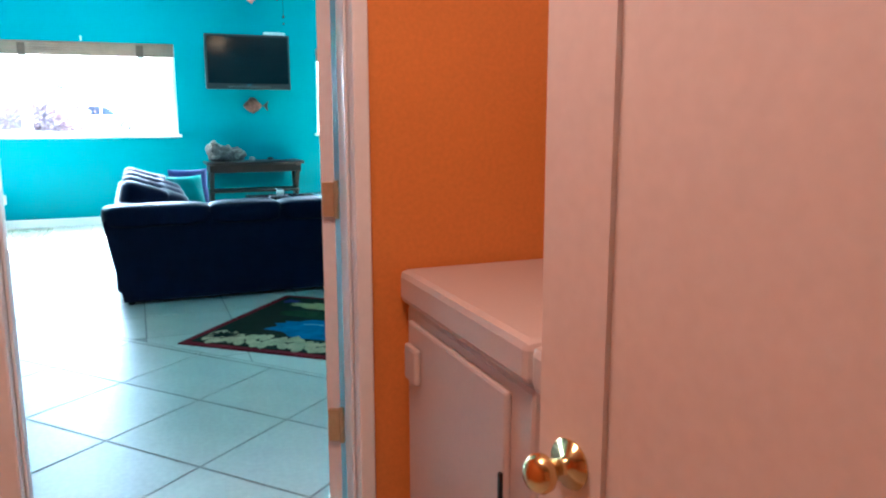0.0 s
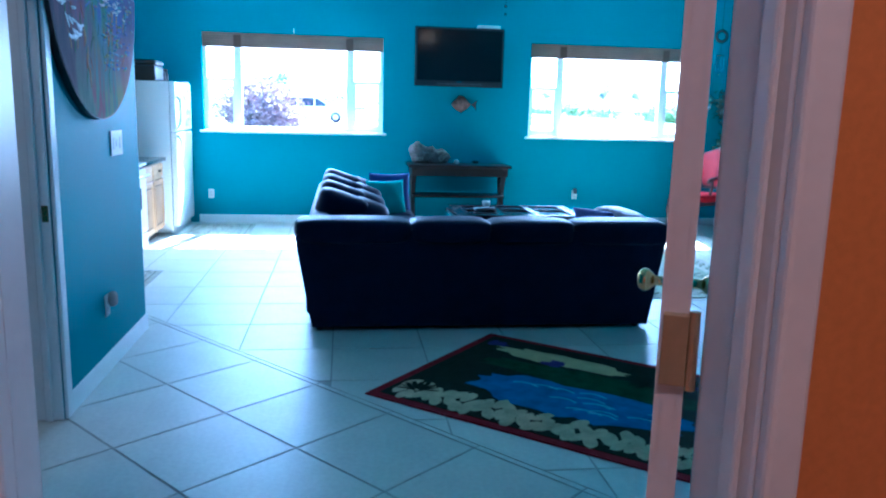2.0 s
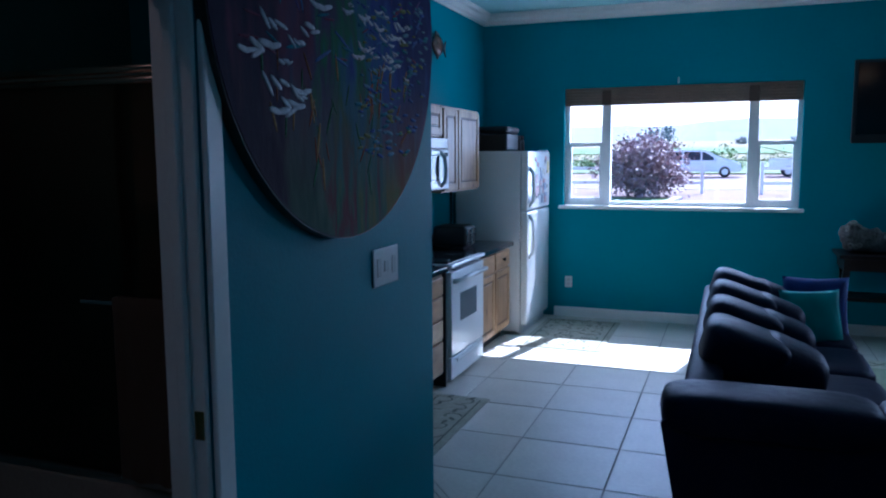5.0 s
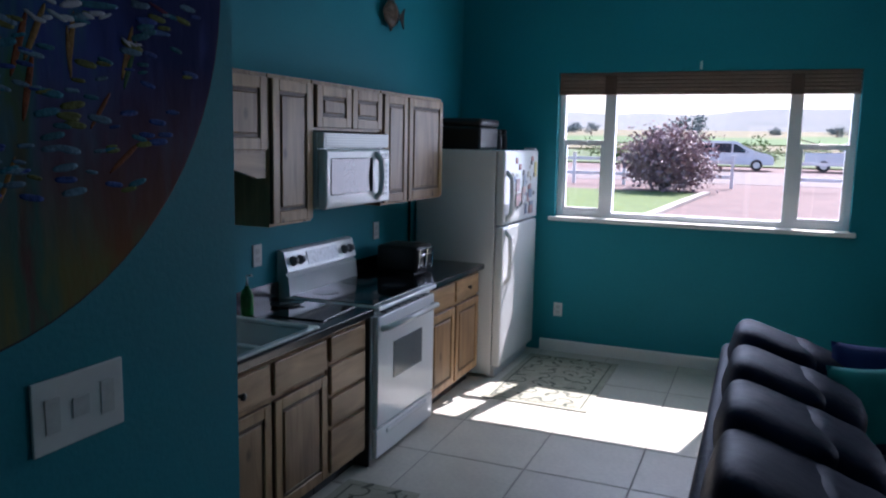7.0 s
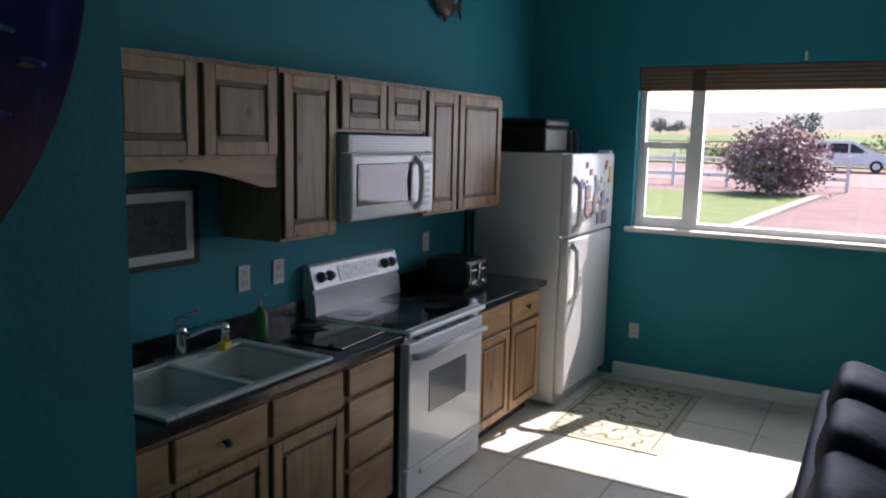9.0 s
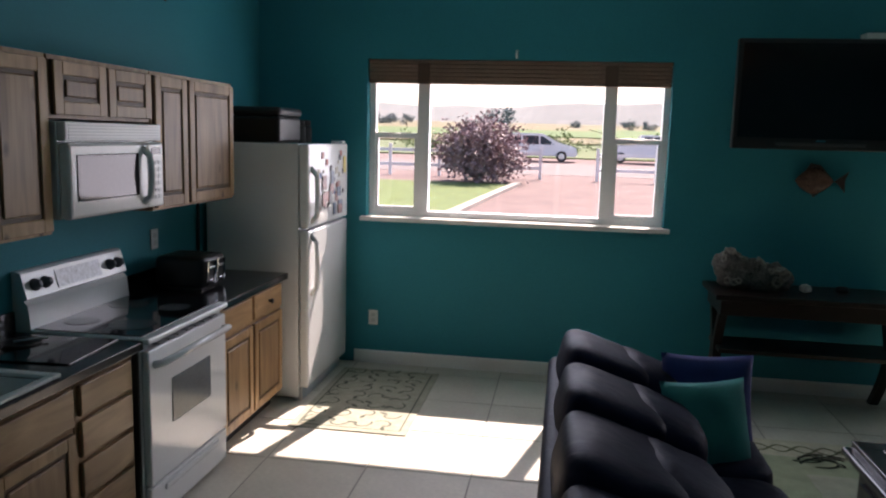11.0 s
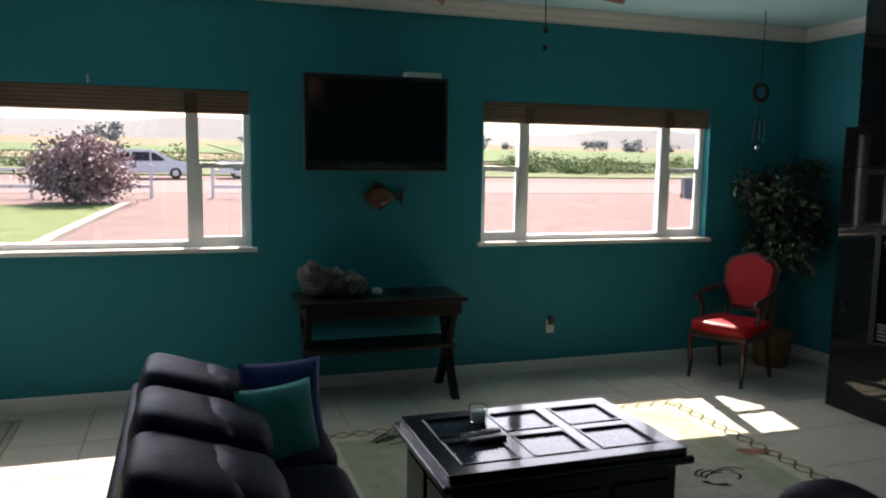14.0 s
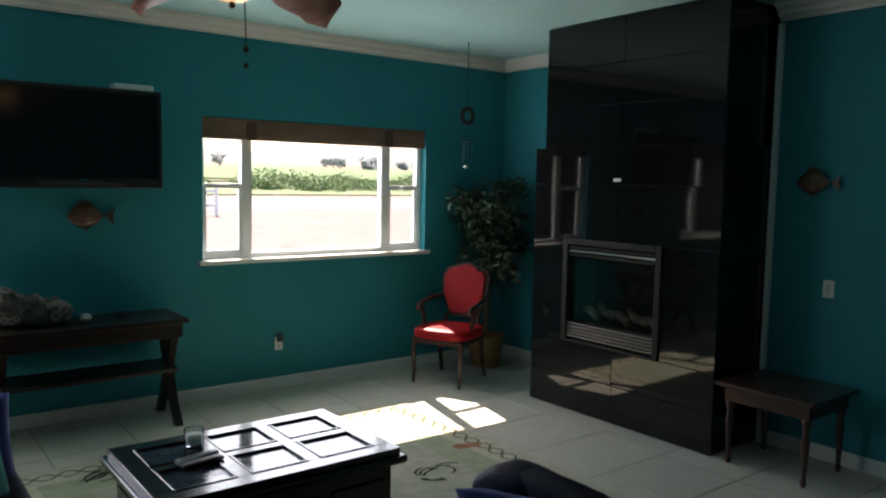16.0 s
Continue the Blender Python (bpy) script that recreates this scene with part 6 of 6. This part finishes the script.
curb = [(-3.15, 12.0), (-3.2, 20), (-3.1, 25), (-2.85, FLAT), (-2.55, 33), (-2.2, 36.3)]
turf = bmesh.new()
for (x0, y0), (x1, y1) in zip(curb, curb[1:]):
    slab([(-30, y0), (x0, y0), (x1, y1), (-30, y1)], 0.004, 0.05, turf)
bmesh.ops.remove_doubles(turf, verts=turf.verts, dist=0.0001)
solo("lawn", turf, LAWN, "mown green lawn", "lawn", "structure")
kb = bmesh.new()
for (x0, y0), (x1, y1) in zip(curb, curb[1:]):
    slab([(x0, y0), (x0 + 0.28, y0), (x1 + 0.28, y1), (x1, y1)], 0.003, 0.12, kb)
bmesh.ops.remove_doubles(kb, verts=kb.verts, dist=0.0001)
solo("kerb", kb, mat("pale_concrete", (0.42, 0.37, 0.32), 0.85, vary=0.15), "pale concrete kerb along the lawn", "kerb", "structure")
solo("field", slab(strip(-1400, 1400, 95, 2800), 0.003, 0.25), FIELD, "dry yellow field", "field", "structure")
solo("field", slab(strip(8, 900, 100, 320), 0.26, 0.45), CROP, "green crop field", "field", "structure")
solo("field", slab(strip(-700, 7, 130, 240), 0.26, 0.40), CROP, "green crop field", "field", "structure")
solo("verge", slab(strip(-300, 300, 61, 94), 0.003, 0.10), mat("verge_grass", (0.10, 0.135, 0.045), 0.95, vary=0.4, scale=0.2, fine=4, bump=1.0), "grassy road verge", "verge", "structure")


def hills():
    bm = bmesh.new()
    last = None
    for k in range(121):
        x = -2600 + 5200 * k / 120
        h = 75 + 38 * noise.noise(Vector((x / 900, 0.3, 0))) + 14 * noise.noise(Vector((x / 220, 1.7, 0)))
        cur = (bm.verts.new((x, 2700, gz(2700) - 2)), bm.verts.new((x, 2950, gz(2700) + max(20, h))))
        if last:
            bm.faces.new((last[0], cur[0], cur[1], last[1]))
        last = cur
    # the pale grey puts the haze straight into the hills' colour
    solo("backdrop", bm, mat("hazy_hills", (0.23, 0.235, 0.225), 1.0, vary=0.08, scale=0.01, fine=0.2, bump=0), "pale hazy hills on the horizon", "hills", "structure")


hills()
# distance haze is mixed into the far trees' leaf colour
GREENL = mat("hazed_tree_leaf", (0.12, 0.165, 0.165), 0.7, vary=0.5, scale=0.5, fine=6, bump=0)
PLUM = mat("plum_leaf", (0.28, 0.18, 0.185), 0.55, vary=0.7, scale=2, fine=12, bump=0)
BRUSH = mat("brush_leaf", (0.115, 0.185, 0.045), 0.7, vary=0.6, scale=0.4, fine=4, bump=0)
BARK = mat("grey_bark", (0.14, 0.10, 0.08), 0.9, vary=0.4, scale=10, fine=60, bump=0.8)


def tree(name, x, y, height, width, seed, count, size, material, label, category, trunk=0.3, stems=1, low=0.3, group=""):
    t = thing(name, x, y, gz(y), 0, label, category, group)
    rg = random.Random(seed)
    for s in range(stems):
        a = 2 * math.pi * s / max(1, stems) + rg.random()
        sp = width * (0.22 if stems > 1 else 0.03)
        part("trunk", tube([(0.1 * sp * math.cos(a), 0.1 * sp * math.sin(a), 0), (0.5 * sp * math.cos(a), 0.5 * sp * math.sin(a), height * 0.3), (sp * math.cos(a), sp * math.sin(a), height * 0.75)], trunk / 2, 7, taper=0.35), BARK, t)
    cl = []
    for _ in range(max(8, count // 40)):
        u, v, w = rg.gauss(0, 1), rg.gauss(0, 1), rg.gauss(0, 1)
        n = math.sqrt(u * u + v * v + w * w) or 1
        r = rg.uniform(0.45, 1.0) * rg.uniform(0.8, 1.12)
        cl.append(Vector((u / n * r * width / 2, v / n * r * width / 2, height * (low + (1 - low) * 0.5) + w / n * r * height * (1 - low) * 0.5)))
    sp_ = width * 0.075
    leaf_part(t, leaves(count, lambda q: q.choice(cl) + Vector((q.gauss(0, sp_), q.gauss(0, sp_), q.gauss(0, sp_ * 0.8))), size, seed + 1, 0.4), material)


tree("plum_bush", -3.85, 37.4, 2.6, 3.7, 21, 8200, 0.16, PLUM, "purple-leaved plum bush with many stems", "bush", 0.10, 11, 0.03)
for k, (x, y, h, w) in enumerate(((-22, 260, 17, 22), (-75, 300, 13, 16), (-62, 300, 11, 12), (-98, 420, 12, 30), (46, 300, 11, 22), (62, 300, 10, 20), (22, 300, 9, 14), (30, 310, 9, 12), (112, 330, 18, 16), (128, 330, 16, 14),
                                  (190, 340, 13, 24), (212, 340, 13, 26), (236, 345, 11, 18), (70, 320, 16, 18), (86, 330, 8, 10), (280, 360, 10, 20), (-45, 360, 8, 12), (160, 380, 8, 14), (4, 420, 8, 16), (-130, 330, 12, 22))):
    tree("tree", x, y, h * 0.45, w * 0.52, 40 + k, 700, w * 0.036, GREENL, "far tree across the fields, greyed by painted haze", "tree", 0.7, 1, 0.12, "distant trees")
rgb = random.Random(31)
for k in range(96):
    x = rgb.uniform(6, 95) if k < 72 else rgb.uniform(-45, 6)
    y = rgb.uniform(66, 92)
    tree("shrub", x, y, rgb.uniform(0.5, 1.25) if k % 6 else 1.7, rgb.uniform(3, 7), 200 + k, 480, 0.22, BRUSH, "wild green roadside shrub", "shrub", 0.1, 3, 0.0, "roadside shrubs")


def fence_run(x0, x1, y, n):
    f = thing("rail_fence", x0, y, gz(y), 0, "white two-rail vinyl fence", "fence", "yard fences")
    for k in range(n + 1):
        x = (x1 - x0) * k / n
        p = part("post", box(x - 0.065, x + 0.065, -0.065, 0.065, 0, 1.38, 0.01), WHITEP, f)
        part("cap", box(x - 0.08, x + 0.08, -0.08, 0.08, 1.381, 1.43, 0.012), WHITEP, f)
    for k in range(n):
        a, b = (x1 - x0) * k / n + 0.066, (x1 - x0) * (k + 1) / n - 0.066
        for z in (0.42, 1.08):
            part("rail", box(a, b, -0.02, 0.02, z, z + 0.14, 0.006), WHITEP, f)


fence_run(-15.0, -1.3, 40.0, 6)
fence_run(1.2, 13.8, 40.0, 5)
fence_run(27.6, 42, 42.0, 6)
RUB = mat("tyre_rubber", (0.012, 0.012, 0.012), 0.8)
CARW = mat("white_car_paint", (0.80, 0.80, 0.81), 0.25, vary=0.03, bump=0, coat=0.5)
CARG = mat("dark_car_glass", (0.02, 0.03, 0.045), 0.08, bump=0)


def vehicle(name, x, y, profile, glass, length, wheels, label, width=1.85):
    """Side outline (along x, up) given width, with windows, wheels and lamps; it faces +x."""
    v = thing(name, x, y, gz(y), 0, label, "vehicle")
    side = Matrix(((1, 0, 0, 0), (0, 0, 1, 0), (0, 1, 0, 0), (0, 0, 0, 1)))
    body = prism(profile, -width / 2, width / 2, m=side)
    bmesh.ops.bevel(body, geom=list(body.edges), offset=0.06, segments=2, affect="EDGES")
    b = part("body", body, CARW, v)
    for g in glass:
        part("window", prism(g, -width / 2 - 0.012, width / 2 + 0.012, m=side), CARG, b)
    for wx in wheels:
        for s in (-1, 1):
            w = part("wheel", lathe([(0.20, -0.11), (0.34, -0.10), (0.35, 0.0), (0.34, 0.10), (0.20, 0.11)], 24, m=pose(wx, s * (width / 2 - 0.08), 0.36, 90)), RUB, v)
            part("rim", lathe([(0.05, -0.115), (0.20, -0.113), (0.20, 0.113), (0.05, 0.115)], 18, m=pose(wx, s * (width / 2 - 0.08), 0.36, 90)), STEEL, w)
    for s in (-1, 1):
        part("headlight", puff(length - 0.16, s * (width / 2 - 0.2), 0.78, 0.22, 0.34, 0.2, 0.6, 12), PLATE, b)
        part("mirror", box(length * 0.66, length * 0.66 + 0.12, s * (width / 2 + 0.1) - 0.09, s * (width / 2 + 0.1) + 0.09, 1.05, 1.22, 0.02), CARW, b)
    return v


vehicle("minivan", -4.45, 57, [(0, 0.35), (0.0, 1.0), (0.18, 1.72), (0.5, 1.80), (2.7, 1.80), (3.75, 1.16), (4.75, 0.98), (4.95, 0.70), (4.92, 0.35)],
        [[(0.3, 1.10), (0.42, 1.62), (1.3, 1.66), (1.3, 1.10)], [(1.42, 1.10), (1.42, 1.66), (2.45, 1.66), (2.45, 1.10)], [(2.55, 1.10), (2.55, 1.64), (2.72, 1.62), (3.45, 1.16), (3.4, 1.10)]],
        4.95, (0.95, 3.95), "white minivan parked beside the road")
vehicle("pickup_truck", 2.2, 58, [(0, 0.45), (0, 1.15), (2.3, 1.15), (2.35, 1.85), (3.7, 1.85), (4.35, 1.20), (5.6, 1.10), (5.75, 0.45)],
        [[(2.55, 1.22), (2.58, 1.74), (3.1, 1.74), (3.1, 1.22)], [(3.2, 1.22), (3.2, 1.74), (3.62, 1.74), (4.1, 1.22)]], 5.75, (1.1, 4.6), "white pickup truck parked beside the road", 1.95)

BINP = mat("grey_bin_plastic", (0.16, 0.17, 0.19), 0.5, vary=0.1)
tb = thing("trash_bin", 25.21, 39.30, gz(39.30), -20, "grey wheeled trash bin standing on the gravel", "trash bin")
part("body", prism([(-0.30, 0.0), (0.30, 0.0), (0.36, 1.0), (-0.36, 1.0)], -0.34, 0.34, m=Matrix(((1, 0, 0, 0), (0, 0, 1, 0), (0, 1, 0, 0.04), (0, 0, 0, 1)))), BINP, tb)
part("lid", box(-0.39, 0.39, -0.38, 0.40, 1.042, 1.10, 0.02), BINP, tb)
part("handle", tube([(-0.25, 0.36, 0.98), (-0.25, 0.44, 0.98), (0.25, 0.44, 0.98), (0.25, 0.36, 0.98)], 0.018, 8), BINP, tb)
for wx in (-0.30, 0.30):
    part("wheel", lathe([(0.03, -0.03), (0.11, -0.03), (0.12, 0.0), (0.11, 0.03), (0.03, 0.03)], 18, m=pose(wx, 0.36, 0.12, 0, 90)), RUB, tb)

# ---- floor tiles ----
def clip(poly, nx, ny, d):
    """Keeps the part of a flat outline where nx * x + ny * y >= d."""
    out = []
    for (ax, ay), (bx_, by_) in zip(poly, poly[1:] + poly[:1]):
        da, db = nx * ax + ny * ay - d, nx * bx_ + ny * by_ - d
        if da >= 0:
            out.append((ax, ay))
        if da * db < 0:
            t = da / (da - db)
            out.append((ax + t * (bx_ - ax), ay + t * (by_ - ay)))
    return out


def area_of(p):
    return abs(sum(a[0] * b[1] - b[0] * a[1] for a, b in zip(p, p[1:] + p[:1]))) / 2


floor_ob = bpy.data.objects["floor"]
ANG = radians(-49)
UX, UY = math.cos(ANG), math.sin(ANG)
NX, NY = -UY, UX
LINE = NX * -1.25 + NY * 6.50


def lay(size, ox, oy, ang, limits, name):
    """A grid of tiles turned by ang, cut to limits; whole tiles share one mesh."""
    c, s, gap = math.cos(ang), math.sin(ang), 0.004
    h = size / 2 - gap
    square = [(-h, -h), (h, -h), (h, h), (-h, h)]
    bm = prism(square, -0.0035, 0.0)
    bmesh.ops.bevel(bm, geom=[e for e in bm.edges if all(v.co.z > -0.001 for v in e.verts)], offset=0.0025, segments=1, affect="EDGES")
    whole = mesh_of(name, bm, TILE)
    for i in range(-30, 31):
        for j in range(-30, 31):
            cx, cy = ox + (i * c - j * s) * size, oy + (i * s + j * c) * size
            poly = [(cx + x * c - y * s, cy + x * s + y * c) for x, y in square]
            cut = poly
            for lim in limits:
                cut = clip(cut, *lim)
                if not cut:
                    break
            if not cut or area_of(cut) < 0.004:
                continue
            if abs(area_of(cut) - area_of(poly)) < 1e-6:
                ob = new(name, whole)
                ob.location, ob.rotation_euler = (cx, cy, 0), (0, 0, ang)
            else:
                ob = new(name, mesh_of(name, prism([(x - cx, y - cy) for x, y in cut], -0.0035, 0.0), TILE))
                ob.location = (cx, cy, 0)
            ob.parent = floor_ob


lay(0.57, -0.58 + 0.285, 7.45 + 0.285, 0.0, [(NX, NY, LINE + 0.003), (1, 0, -2.52), (-1, 0, -5.75), (0, -1, -11.05), (0, 1, 1.82)], "tile")
lay(0.56, 0.337, -0.077, ANG, [(-NX, -NY, -LINE + 0.003), (1, 0, -2.7), (-1, 0, -5.75), (0, 1, -1.88), (0, -1, -11.05)], "tile")
